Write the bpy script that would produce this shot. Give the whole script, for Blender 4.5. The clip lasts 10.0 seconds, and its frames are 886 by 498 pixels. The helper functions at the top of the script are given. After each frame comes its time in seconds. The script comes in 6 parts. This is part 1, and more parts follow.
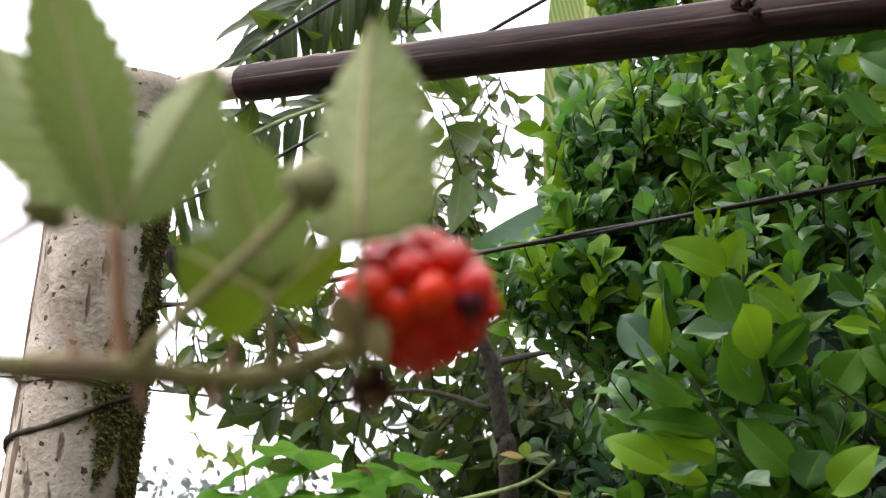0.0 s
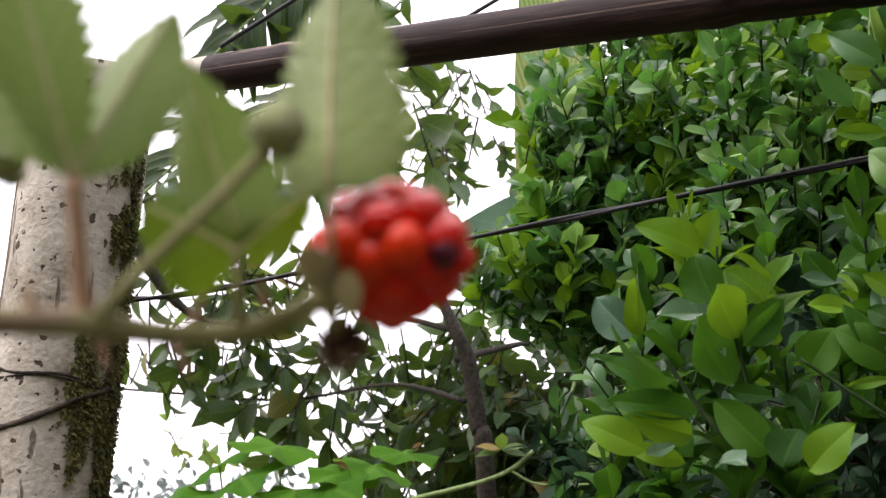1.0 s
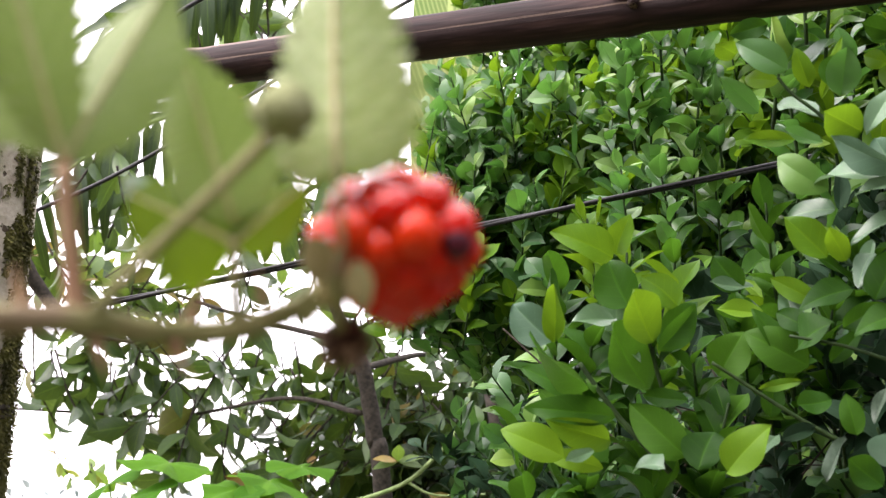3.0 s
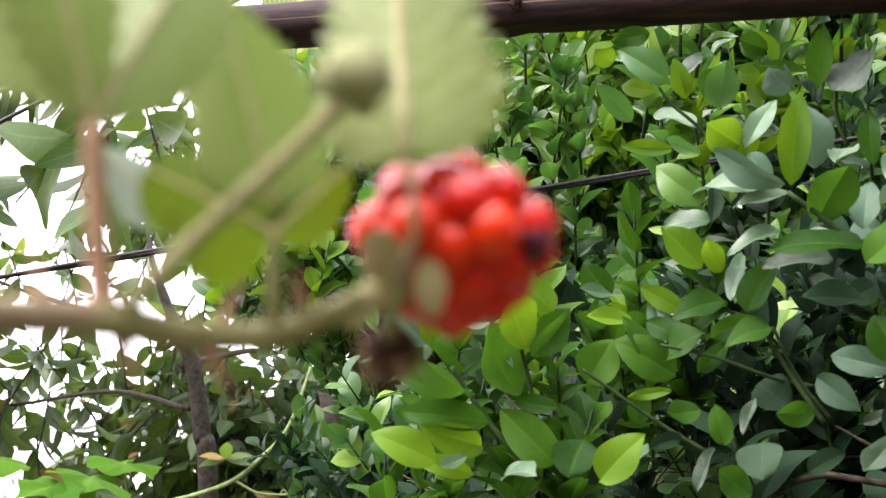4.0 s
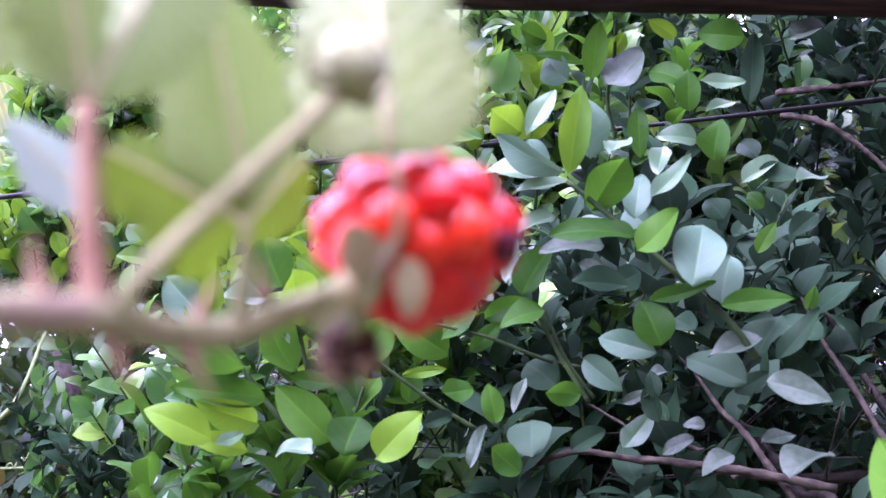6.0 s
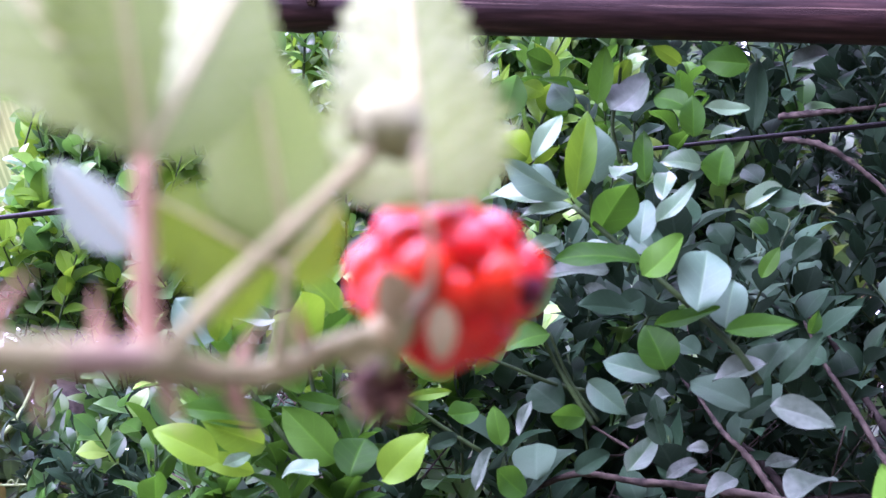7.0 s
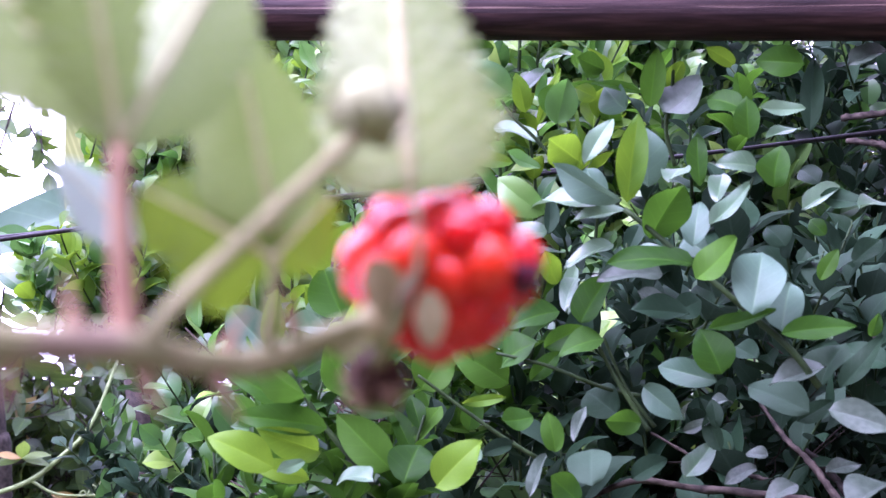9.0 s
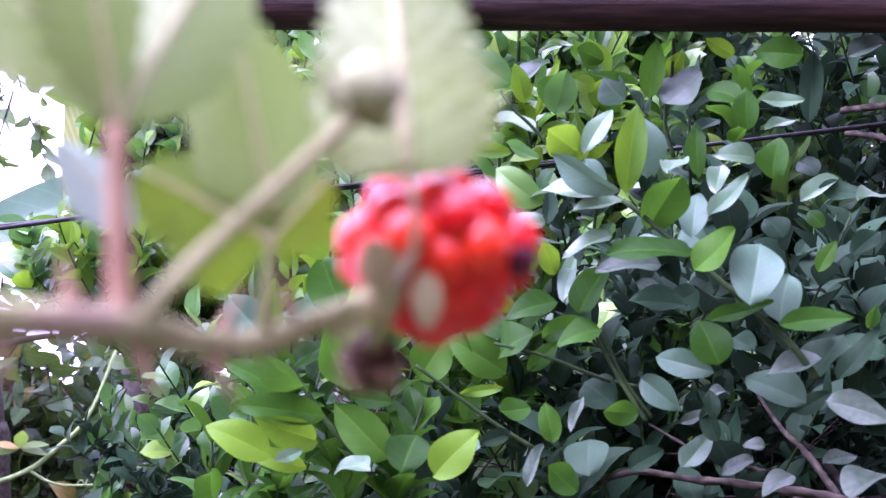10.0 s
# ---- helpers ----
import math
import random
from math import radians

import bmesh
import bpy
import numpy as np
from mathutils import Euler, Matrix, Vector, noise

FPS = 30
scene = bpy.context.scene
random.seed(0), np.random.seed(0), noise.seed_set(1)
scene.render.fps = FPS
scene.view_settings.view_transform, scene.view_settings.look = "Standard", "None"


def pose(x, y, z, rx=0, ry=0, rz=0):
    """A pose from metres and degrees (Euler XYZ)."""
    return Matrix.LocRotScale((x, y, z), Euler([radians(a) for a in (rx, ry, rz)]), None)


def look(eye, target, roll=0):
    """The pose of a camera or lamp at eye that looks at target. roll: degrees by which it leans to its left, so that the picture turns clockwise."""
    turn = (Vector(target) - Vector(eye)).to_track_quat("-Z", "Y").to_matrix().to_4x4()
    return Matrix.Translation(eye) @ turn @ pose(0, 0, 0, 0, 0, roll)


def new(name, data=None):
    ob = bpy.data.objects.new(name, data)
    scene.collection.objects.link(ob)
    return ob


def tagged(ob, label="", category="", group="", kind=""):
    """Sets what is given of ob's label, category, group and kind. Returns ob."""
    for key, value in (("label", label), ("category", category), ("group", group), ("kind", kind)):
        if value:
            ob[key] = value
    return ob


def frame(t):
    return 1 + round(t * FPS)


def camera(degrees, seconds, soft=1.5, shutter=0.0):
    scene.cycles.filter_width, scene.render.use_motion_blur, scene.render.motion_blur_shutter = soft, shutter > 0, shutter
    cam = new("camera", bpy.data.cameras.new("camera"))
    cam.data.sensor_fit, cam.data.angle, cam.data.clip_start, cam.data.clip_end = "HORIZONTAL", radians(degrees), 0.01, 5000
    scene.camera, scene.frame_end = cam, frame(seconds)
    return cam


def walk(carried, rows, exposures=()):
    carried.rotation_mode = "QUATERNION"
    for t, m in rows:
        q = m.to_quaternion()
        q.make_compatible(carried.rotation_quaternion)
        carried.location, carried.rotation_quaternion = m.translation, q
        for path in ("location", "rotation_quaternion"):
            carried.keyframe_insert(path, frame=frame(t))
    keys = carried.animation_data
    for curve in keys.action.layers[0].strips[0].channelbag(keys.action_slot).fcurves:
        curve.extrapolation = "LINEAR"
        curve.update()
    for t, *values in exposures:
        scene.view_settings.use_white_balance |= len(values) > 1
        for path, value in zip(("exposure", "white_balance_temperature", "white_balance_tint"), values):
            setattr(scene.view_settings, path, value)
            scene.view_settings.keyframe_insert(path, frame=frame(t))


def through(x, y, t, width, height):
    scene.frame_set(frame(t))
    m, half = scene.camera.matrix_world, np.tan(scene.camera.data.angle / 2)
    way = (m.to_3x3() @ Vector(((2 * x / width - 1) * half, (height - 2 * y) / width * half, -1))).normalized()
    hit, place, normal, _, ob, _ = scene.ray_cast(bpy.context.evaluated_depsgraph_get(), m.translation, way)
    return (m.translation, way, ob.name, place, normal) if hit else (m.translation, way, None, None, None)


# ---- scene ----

cam = camera(40.0, 10.0, soft=1.3)
cam.data.dof.use_dof = True
cam.data.dof.focus_distance = 1.35
cam.data.dof.aperture_fstop = 17.0
PATH = [
    (0, (0.0000, 0.0000, 1.5000), (-0.0100, 1.9558, 1.9179), 0.82),
    (0.5, (0.0027, -0.0033, 1.4986), (-0.0235, 1.9536, 1.9111), 0.71),
    (1, (0.0002, 0.0074, 1.4938), (0.0340, 1.9644, 1.9047), -0.35),
    (1.5, (-0.0142, 0.0079, 1.4968), (0.0891, 1.9511, 1.9585), -1.34),
    (2, (-0.0147, 0.0099, 1.4945), (0.1222, 1.9563, 1.9338), -1.71),
    (2.5, (-0.0114, 0.0156, 1.4925), (0.1542, 1.9634, 1.9151), -1.84),
    (2.7, (-0.0121, 0.0162, 1.4925), (0.1658, 1.9608, 1.9251), -1.98),
    (3.8, (-0.0458, 0.0422, 1.4975), (0.3869, 1.9526, 1.9016), -1.28),
    (4, (-0.0485, 0.0501, 1.4994), (0.4493, 1.9420, 1.9152), -1.37),
    (4.5, (-0.0584, 0.0561, 1.5018), (0.5602, 1.9109, 1.9225), -1.62),
    (5, (-0.0635, 0.0641, 1.5034), (0.7381, 1.8553, 1.8894), -2.20),
    (5.5, (-0.0700, 0.0629, 1.5044), (0.8723, 1.7931, 1.8487), -1.94),
    (5.7, (-0.0740, 0.0644, 1.5041), (0.8468, 1.8053, 1.8527), -1.83),
    (6.8, (-0.0787, 0.0562, 1.5053), (0.8093, 1.8069, 1.8882), -1.66),
    (7, (-0.0832, 0.0572, 1.5064), (0.8136, 1.8021, 1.8953), -1.29),
    (7.5, (-0.0840, 0.0504, 1.5064), (0.7272, 1.8375, 1.8911), -1.13),
    (8, (-0.0793, 0.0492, 1.5058), (0.7166, 1.8420, 1.8963), -1.63),
    (8.5, (-0.0755, 0.0505, 1.5053), (0.7287, 1.8361, 1.9113), -1.44),
    (9, (-0.0734, 0.0542, 1.5033), (0.7237, 1.8425, 1.9115), -1.39),
    (9.5, (-0.0743, 0.0545, 1.5032), (0.7181, 1.8467, 1.9032), -1.04),
    (10, (-0.0731, 0.0543, 1.5020), (0.7268, 1.8442, 1.8972), -1.16),
]
LIGHT = [(0.0, 1.5, 6700, 20), (0.6, 1.3, 6700, 20), (1.5, 1.68, 6700, 21), (2.0, 1.8, 6700, 22), (2.7, 2.08, 6750, 22), (4.0, 2.4, 6750, 23), (4.7, 2.5, 6750, 24), (5.05, 2.6, 6750, 25), (5.3, 2.93, 5380, 57), (7.0, 3.07, 5330, 67), (8.5, 2.9, 5330, 67), (10.0, 2.9, 5330, 67)]
walk(cam, [(t, look(eye, target, roll)) for t, eye, target, roll in PATH], LIGHT)

# ---- world and light ----
world = bpy.data.worlds.new("overcast")
scene.world = world
world.use_nodes = True
wn, wl = world.node_tree.nodes, world.node_tree.links
sky = wn.new("ShaderNodeTexSky")
sky.sky_type, sky.sun_disc = "NISHITA", False
sky.sun_elevation, sky.sun_rotation = radians(52), radians(-104)
sky.dust_density, sky.air_density = 4.0, 1.0
veil = wn.new("ShaderNodeMix")
veil.data_type = "RGBA"
veil.inputs[0].default_value = 0.82
veil.inputs[7].default_value = (24.0, 24.6, 25.5, 1)
wl.new(sky.outputs[0], veil.inputs[6])
wl.new(veil.outputs[2], wn["Background"].inputs[0])
wn["Background"].inputs[1].default_value = 0.05
sun = new("sun", bpy.data.lights.new("sun", "SUN"))
sun.data.energy, sun.data.angle, sun.data.color = 1.0, radians(40), (1.0, 0.97, 0.92)
sun.matrix_world = look((-6, -1.5, 8), (0, 0, 0))


# ---- small tools ----
class Geo:
    """Vertices, faces and leaf coordinates gathered into one mesh."""

    def __init__(self):
        self.v, self.f, self.uv, self.n = [], [], [], 0

    def add(self, v, f, uv=None):
        v = np.asarray(v, float)
        self.v.append(v)
        self.f += [tuple(i + self.n for i in q) for q in f]
        self.uv.append(np.zeros((len(v), 2)) if uv is None else np.asarray(uv, float))
        self.n += len(v)
        return self

    def mesh(self, name, smooth=True):
        me = bpy.data.meshes.new(name)
        me.from_pydata(np.concatenate(self.v).tolist(), [], self.f)
        uv = np.concatenate(self.uv)
        at_loop = np.empty(len(me.loops), dtype=np.int32)
        me.loops.foreach_get("vertex_index", at_loop)
        me.uv_layers.new(name="leaf").data.foreach_set("uv", uv[at_loop].astype(np.float32).ravel())
        me.polygons.foreach_set("use_smooth", [smooth] * len(me.polygons))
        me.update()
        return me


def part(name, geo, material, parent=None, label="", kind="", smooth=True):
    me = geo.mesh(name, smooth) if isinstance(geo, Geo) else geo
    if not me.materials:
        me.materials.append(material)
    ob = new(name, me)
    ob.parent = parent
    return tagged(ob, label=label, kind=kind)


def thing(name, label, category, group="", kind="", place=(0, 0, 0)):
    ob = new(name)
    ob.location = place
    ob.empty_display_size = 0.02
    return tagged(ob, label, category, group, kind)


def spline(points, n):
    """n points on a smooth curve through the given ones."""
    p = np.asarray(points, float)
    if len(p) == 2:
        return p[0] + np.linspace(0, 1, n)[:, None] * (p[1] - p[0])
    q = np.vstack([2 * p[0] - p[1], p, 2 * p[-1] - p[-2]])
    out = []
    for u in np.linspace(0, len(p) - 1 - 1e-6, n):
        k = int(u)
        s = u - k
        a, b, c, d = q[k : k + 4]
        out.append(0.5 * (2 * b + (c - a) * s + (2 * a - 5 * b + 4 * c - d) * s * s + (3 * b - a - 3 * c + d) * s**3))
    return np.array(out)


def tube(points, radii, sides=8, n=None, rough=0.0, seed=0):
    """A round stem along a smooth curve, closed at both ends."""
    n = n or max(2, 4 * (len(points) - 1) + 1)
    c = spline(points, n)
    r = np.interp(np.linspace(0, 1, n), np.linspace(0, 1, len(np.atleast_1d(radii))), np.atleast_1d(radii))
    way = np.gradient(c, axis=0)
    way /= np.linalg.norm(way, axis=1)[:, None] + 1e-12
    side = np.cross(way[0], (0.31, 0.52, 0.79))
    rng = np.random.default_rng(seed)
    v = []
    for k in range(n):
        side = side - way[k] * (side @ way[k])
        side /= np.linalg.norm(side)
        other = np.cross(way[k], side)
        for j in range(sides):
            a = 2 * math.pi * j / sides
            rr = r[k] * (1 + rough * rng.normal())
            v.append(c[k] + rr * (math.cos(a) * side + math.sin(a) * other))
    f = [(k * sides + j, k * sides + (j + 1) % sides, (k + 1) * sides + (j + 1) % sides, (k + 1) * sides + j) for k in range(n - 1) for j in range(sides)]
    f += [tuple(range(sides - 1, -1, -1)), tuple(range((n - 1) * sides, n * sides))]
    uv = [(j / sides, k / (n - 1)) for k in range(n) for j in range(sides)]
    return v, f, uv


def ball(center, radii, rings=6, sides=8):
    v, f = [], []
    for i in range(rings + 1):
        b = math.pi * i / rings
        for j in range(sides):
            a = 2 * math.pi * j / sides
            v.append((center[0] + radii[0] * math.sin(b) * math.cos(a), center[1] + radii[1] * math.sin(b) * math.sin(a), center[2] + radii[2] * math.cos(b)))
    f = [(i * sides + j, (i + 1) * sides + j, (i + 1) * sides + (j + 1) % sides, i * sides + (j + 1) % sides) for i in range(rings) for j in range(sides)]
    return v, f, None


def blade(length, width, seg=6, cols=1, fold=0.25, droop=0.5, broad=0.85, tip=1.0, teeth=0, tooth=0.0, wave=0.0, seed=0, crease=0.0, ribs=9, sharp=0.0, crisp=False):
    """A leaf blade: base at the origin, along +y, face up. Returns vertices, faces and leaf coordinates."""
    rng = np.random.default_rng(seed)
    across = np.linspace(-1, 1, 2 * cols + 1)
    v, uv = [], []
    y = z = 0.0
    ph = rng.uniform(0, 6.28, 3)
    for i in range(seg + 1):
        s = i / seg
        if i:
            a = droop * (s - 0.5 / seg)
            y += length / seg * math.cos(a)
            z -= length / seg * math.sin(a)
        w = 0.5 * width * math.sin(math.pi * min(1.0, max(0.0, s)) ** broad) ** (tip + sharp * s * s) + 0.012 * width
        if teeth:
            w *= 1 + tooth * ((s * teeth) % 1.0 - 0.5) * (1 + 0.7 * math.sin(5 * s + ph[1])) + 0.05 * math.sin(13 * s + ph[2])
        for u in across:
            bend = fold * abs(u) ** (1.0 if cols == 1 or crisp else 1.5) * w - crease * width * abs(u) ** 0.5 * abs(math.sin(math.pi * ribs * (s - 0.25 * abs(u)))) + wave * width * (abs(u) ** 1.5) * math.sin(7 * s + ph[0] + (2 if u > 0 else 0))
            v.append((u * w, y + (0.0 if not teeth else -abs(u) * w * 0.0), z + bend))
            uv.append((0.5 + 0.5 * u, s))
    m = len(across)
    if crisp:
        # the two halves meet in a sharp keel: each has its own middle row, joined at the foot
        n = len(v)
        v += [v[i * m + cols] for i in range(1, seg + 1)]
        uv += [uv[i * m + cols] for i in range(1, seg + 1)]

        def at(i, j, right):
            return n + i - 1 if right and j == cols and i else i * m + j

        f = [(at(i, j, j >= cols), at(i, j + 1, j >= cols), at(i + 1, j + 1, j >= cols), at(i + 1, j, j >= cols)) for i in range(seg) for j in range(m - 1)]
        return np.array(v), f, np.array(uv)
    f = [(i * m + j, i * m + j + 1, (i + 1) * m + j + 1, (i + 1) * m + j) for i in range(seg) for j in range(m - 1)]
    return np.array(v), f, np.array(uv)


def frame_to(base, way, face):
    """The pose of a blade at base that points along way with its face towards face."""
    y = Vector(way).normalized()
    x = y.cross(Vector(face))
    if x.length < 1e-4:
        x = y.cross(Vector((0.3, 0.7, 0.2)))
    x.normalize()
    z = x.cross(y)
    m = Matrix((x, y, z)).transposed().to_4x4()
    m.translation = Vector(base)
    return m


def laid(geo, m):
    """Vertices of (v, f, uv) put at the pose m."""
    v, f, uv = geo
    a = np.array(m)
    return np.asarray(v) @ a[:3, :3].T + a[:3, 3], f, uv


# ---- materials ----
def material(name):
    m = bpy.data.materials.new(name)
    m.use_nodes = True
    return m, m.node_tree.nodes, m.node_tree.links, m.node_tree.nodes["Principled BSDF"]


def ramp(nodes, stops):
    r = nodes.new("ShaderNodeValToRGB")
    el = r.color_ramp.elements
    while len(el) > 1:
        el.remove(el[-1])
    for k, (at, col) in enumerate(stops):
        e = el[0] if k == 0 else el.new(at)
        e.position, e.color = at, (*col, 1)
    return r


def mixed(nodes, links, fac, a, b, how="MIX"):
    n = nodes.new("ShaderNodeMix")
    n.data_type, n.blend_type = "RGBA", how
    for slot, val in ((0, fac), (6, a), (7, b)):
        if hasattr(val, "is_output"):
            links.new(val, n.inputs[slot])
        elif slot == 0:
            n.inputs[0].default_value = val
        else:
            n.inputs[slot].default_value = (*val, 1)
    return n.outputs[2]


def maths(nodes, links, how, a, b=0.0):
    n = nodes.new("ShaderNodeMath")
    n.operation = how
    for slot, val in ((0, a), (1, b)):
        if hasattr(val, "is_output"):
            links.new(val, n.inputs[slot])
        else:
            n.inputs[slot].default_value = val
    return n.outputs[0]


def noise_at(nodes, links, scale, detail=3.0, coords="Object"):
    tc, n = nodes.new("ShaderNodeTexCoord"), nodes.new("ShaderNodeTexNoise")
    n.inputs["Scale"].default_value, n.inputs["Detail"].default_value = scale, detail
    links.new(tc.outputs[coords], n.inputs["Vector"])
    return n


def leaf_material(name, stops, gloss=0.38, through=0.3, light=(0.25, 0.42, 0.05), veins=5.0, dust=0.0, vein_light=0.14, glow=None, shine=0.3, rib=0.1, bloom=0.0, dust_scale=9.0, dust_col=(0.30, 0.32, 0.31)):
    m, n, l, p = material(name)
    info, geo = n.new("ShaderNodeObjectInfo"), n.new("ShaderNodeNewGeometry")
    rnd = maths(n, l, "FRACT", maths(n, l, "ADD", info.outputs["Random"], geo.outputs["Random Per Island"]))
    tone = ramp(n, stops)
    l.new(rnd, tone.inputs[0])
    uvn = n.new("ShaderNodeUVMap")
    uvn.uv_map = "leaf"
    sep = n.new("ShaderNodeSeparateXYZ")
    l.new(uvn.outputs[0], sep.inputs[0])
    off = maths(n, l, "ABSOLUTE", maths(n, l, "SUBTRACT", sep.outputs[0], 0.5))
    mid = maths(n, l, "LESS_THAN", off, 0.035)
    slope = maths(n, l, "SUBTRACT", sep.outputs[1], maths(n, l, "MULTIPLY", off, 0.55))
    saw = maths(n, l, "FRACT", maths(n, l, "MULTIPLY", slope, veins))
    side = maths(n, l, "LESS_THAN", saw, rib)
    vein = maths(n, l, "MAXIMUM", mid, maths(n, l, "MULTIPLY", side, 0.45))
    blotch = noise_at(n, l, 55.0, 4.0)
    col = mixed(n, l, maths(n, l, "MULTIPLY", blotch.outputs[0], 0.45), tone.outputs[0], (0.02, 0.045, 0.012))
    col = mixed(n, l, maths(n, l, "MULTIPLY", vein, vein_light), col, light)
    if dust:
        film = noise_at(n, l, dust_scale, 3.0)
        film_at = ramp(n, [(0.35, (0, 0, 0)), (0.8, (1, 1, 1))])
        l.new(film.outputs[0], film_at.inputs[0])
        col = mixed(n, l, maths(n, l, "MULTIPLY", film_at.outputs[0], dust), col, dust_col)
    l.new(col, p.inputs["Base Color"])
    p.inputs["Specular IOR Level"].default_value = shine
    p.inputs["Sheen Weight"].default_value, p.inputs["Sheen Roughness"].default_value = bloom, 0.4
    rr = maths(n, l, "ADD", maths(n, l, "MULTIPLY", blotch.outputs[0], 0.25), gloss - 0.1)
    l.new(rr, p.inputs["Roughness"])
    bump = n.new("ShaderNodeBump")
    bump.inputs["Strength"].default_value, bump.inputs["Distance"].default_value = 0.2, 0.0015
    h = maths(n, l, "SUBTRACT", maths(n, l, "MULTIPLY", blotch.outputs[0], 0.6), maths(n, l, "MULTIPLY", vein, 0.6))
    l.new(h, bump.inputs["Height"])
    l.new(bump.outputs[0], p.inputs["Normal"])
    tr, mx = n.new("ShaderNodeBsdfTranslucent"), n.new("ShaderNodeMixShader")
    l.new(mixed(n, l, 0.75, col, glow or light), tr.inputs[0])
    mx.inputs[0].default_value = through
    l.new(p.outputs[0], mx.inputs[1])
    l.new(tr.outputs[0], mx.inputs[2])
    l.new(mx.outputs[0], n["Material Output"].inputs[0])
    return m


def rough_material(name, dark, pale, scale=30.0, gloss=0.7, stretch=(1, 1, 1), bump_size=0.004, patch=None, patch_scale=6.0, patch_from=0.55, span=(0.32, 0.68)):
    m, n, l, p = material(name)
    tc, mp, fine = n.new("ShaderNodeTexCoord"), n.new("ShaderNodeMapping"), n.new("ShaderNodeTexNoise")
    mp.inputs["Scale"].default_value = stretch
    fine.inputs["Scale"].default_value, fine.inputs["Detail"].default_value = scale, 6.0
    l.new(tc.outputs["Object"], mp.inputs[0])
    l.new(mp.outputs[0], fine.inputs["Vector"])
    tone = ramp(n, [(span[0], dark), (span[1], pale)])
    l.new(fine.outputs[0], tone.inputs[0])
    col = tone.outputs[0]
    if patch:
        big = noise_at(n, l, patch_scale, 5.0)
        where = ramp(n, [(patch_from, (0, 0, 0)), (patch_from + 0.08, (1, 1, 1))])
        l.new(big.outputs[0], where.inputs[0])
        col = mixed(n, l, where.outputs[0], col, patch)
    l.new(col, p.inputs["Base Color"])
    p.inputs["Roughness"].default_value = gloss
    p.inputs["Specular IOR Level"].default_value = 0.25
    bump = n.new("ShaderNodeBump")
    bump.inputs["Strength"].default_value, bump.inputs["Distance"].default_value = 0.6, bump_size
    l.new(fine.outputs[0], bump.inputs["Height"])
    l.new(bump.outputs[0], p.inputs["Normal"])
    return m


# citrus leaf again, brighter: light on the hedge is put into its colour
HEDGE_LIT = leaf_material("lit_hedge_leaf", [(0.0, (0.034, 0.09, 0.04)), (0.35, (0.069, 0.17, 0.062)), (0.65, (0.116, 0.25, 0.068)), (0.85, (0.18, 0.34, 0.068)), (1.0, (0.27, 0.45, 0.07))], 0.3, 0.25, light=(0.14, 0.42, 0.05), shine=0.4, bloom=0.05, vein_light=0.1)
CITRUS = leaf_material("citrus_leaf", [(0.0, (0.011, 0.045, 0.006)), (0.4, (0.018, 0.068, 0.008)), (0.75, (0.032, 0.105, 0.01)), (1.0, (0.065, 0.165, 0.014))], 0.4, 0.24, light=(0.12, 0.34, 0.02), vein_light=0.14, shine=0.07)
YOUNG = leaf_material("young_citrus_leaf", [(0.0, (0.049, 0.138, 0.008)), (0.5, (0.081, 0.195, 0.011)), (1.0, (0.138, 0.28, 0.016))], 0.4, 0.32, light=(0.24, 0.44, 0.015), vein_light=0.16, shine=0.12)
# older, faintly dusty leaf, darkened: the bush's inner shade is in its colour
OLD_SHADED = leaf_material("dusty_shaded_citrus_leaf", [(0.0, (0.008, 0.025, 0.012)), (0.5, (0.013, 0.04, 0.02)), (0.85, (0.022, 0.06, 0.031)), (1.0, (0.042, 0.08, 0.05))], 0.5, 0.12, light=(0.07, 0.13, 0.08), dust=0.03, dust_col=(0.18, 0.25, 0.2), shine=0.07)
DUSTY = leaf_material("dust_coated_citrus_leaf", [(0.0, (0.03, 0.056, 0.034)), (1.0, (0.065, 0.105, 0.07))], 0.42, 0.1, light=(0.14, 0.17, 0.14), dust=0.3, dust_scale=9.0, dust_col=(0.18, 0.235, 0.18), shine=0.4)
TEAL = leaf_material("pale_teal_citrus_leaf", [(0.0, (0.05, 0.115, 0.07)), (1.0, (0.085, 0.17, 0.11))], 0.45, 0.18, light=(0.18, 0.32, 0.16), vein_light=0.2, shine=0.25)
# glossy citrus leaf, base colour paled and blued to carry the sky's sheen
SHEEN_PALE = leaf_material("sheen_pale_citrus_leaf", [(0.0, (0.05, 0.125, 0.06)), (0.6, (0.09, 0.19, 0.095)), (1.0, (0.15, 0.28, 0.15))], 0.34, 0.22, light=(0.24, 0.42, 0.2), vein_light=0.3, shine=0.75, bloom=0.2)
BROAD = leaf_material("broad_dark_leaf", [(0.0, (0.015, 0.035, 0.014)), (0.7, (0.03, 0.07, 0.022)), (0.95, (0.06, 0.11, 0.03)), (1.0, (0.3, 0.14, 0.03))], 0.4, 0.15)
LIGHTER = leaf_material("pale_tree_leaf", [(0.0, (0.07, 0.13, 0.03)), (0.7, (0.13, 0.2, 0.05)), (0.9, (0.3, 0.26, 0.05)), (1.0, (0.36, 0.15, 0.04))], 0.45, 0.35)
GOURD = leaf_material("gourd_leaf", [(0.0, (0.035, 0.13, 0.008)), (1.0, (0.075, 0.205, 0.014))], 0.6, 0.32, light=(0.2, 0.38, 0.04), veins=4.0, shine=0.05)
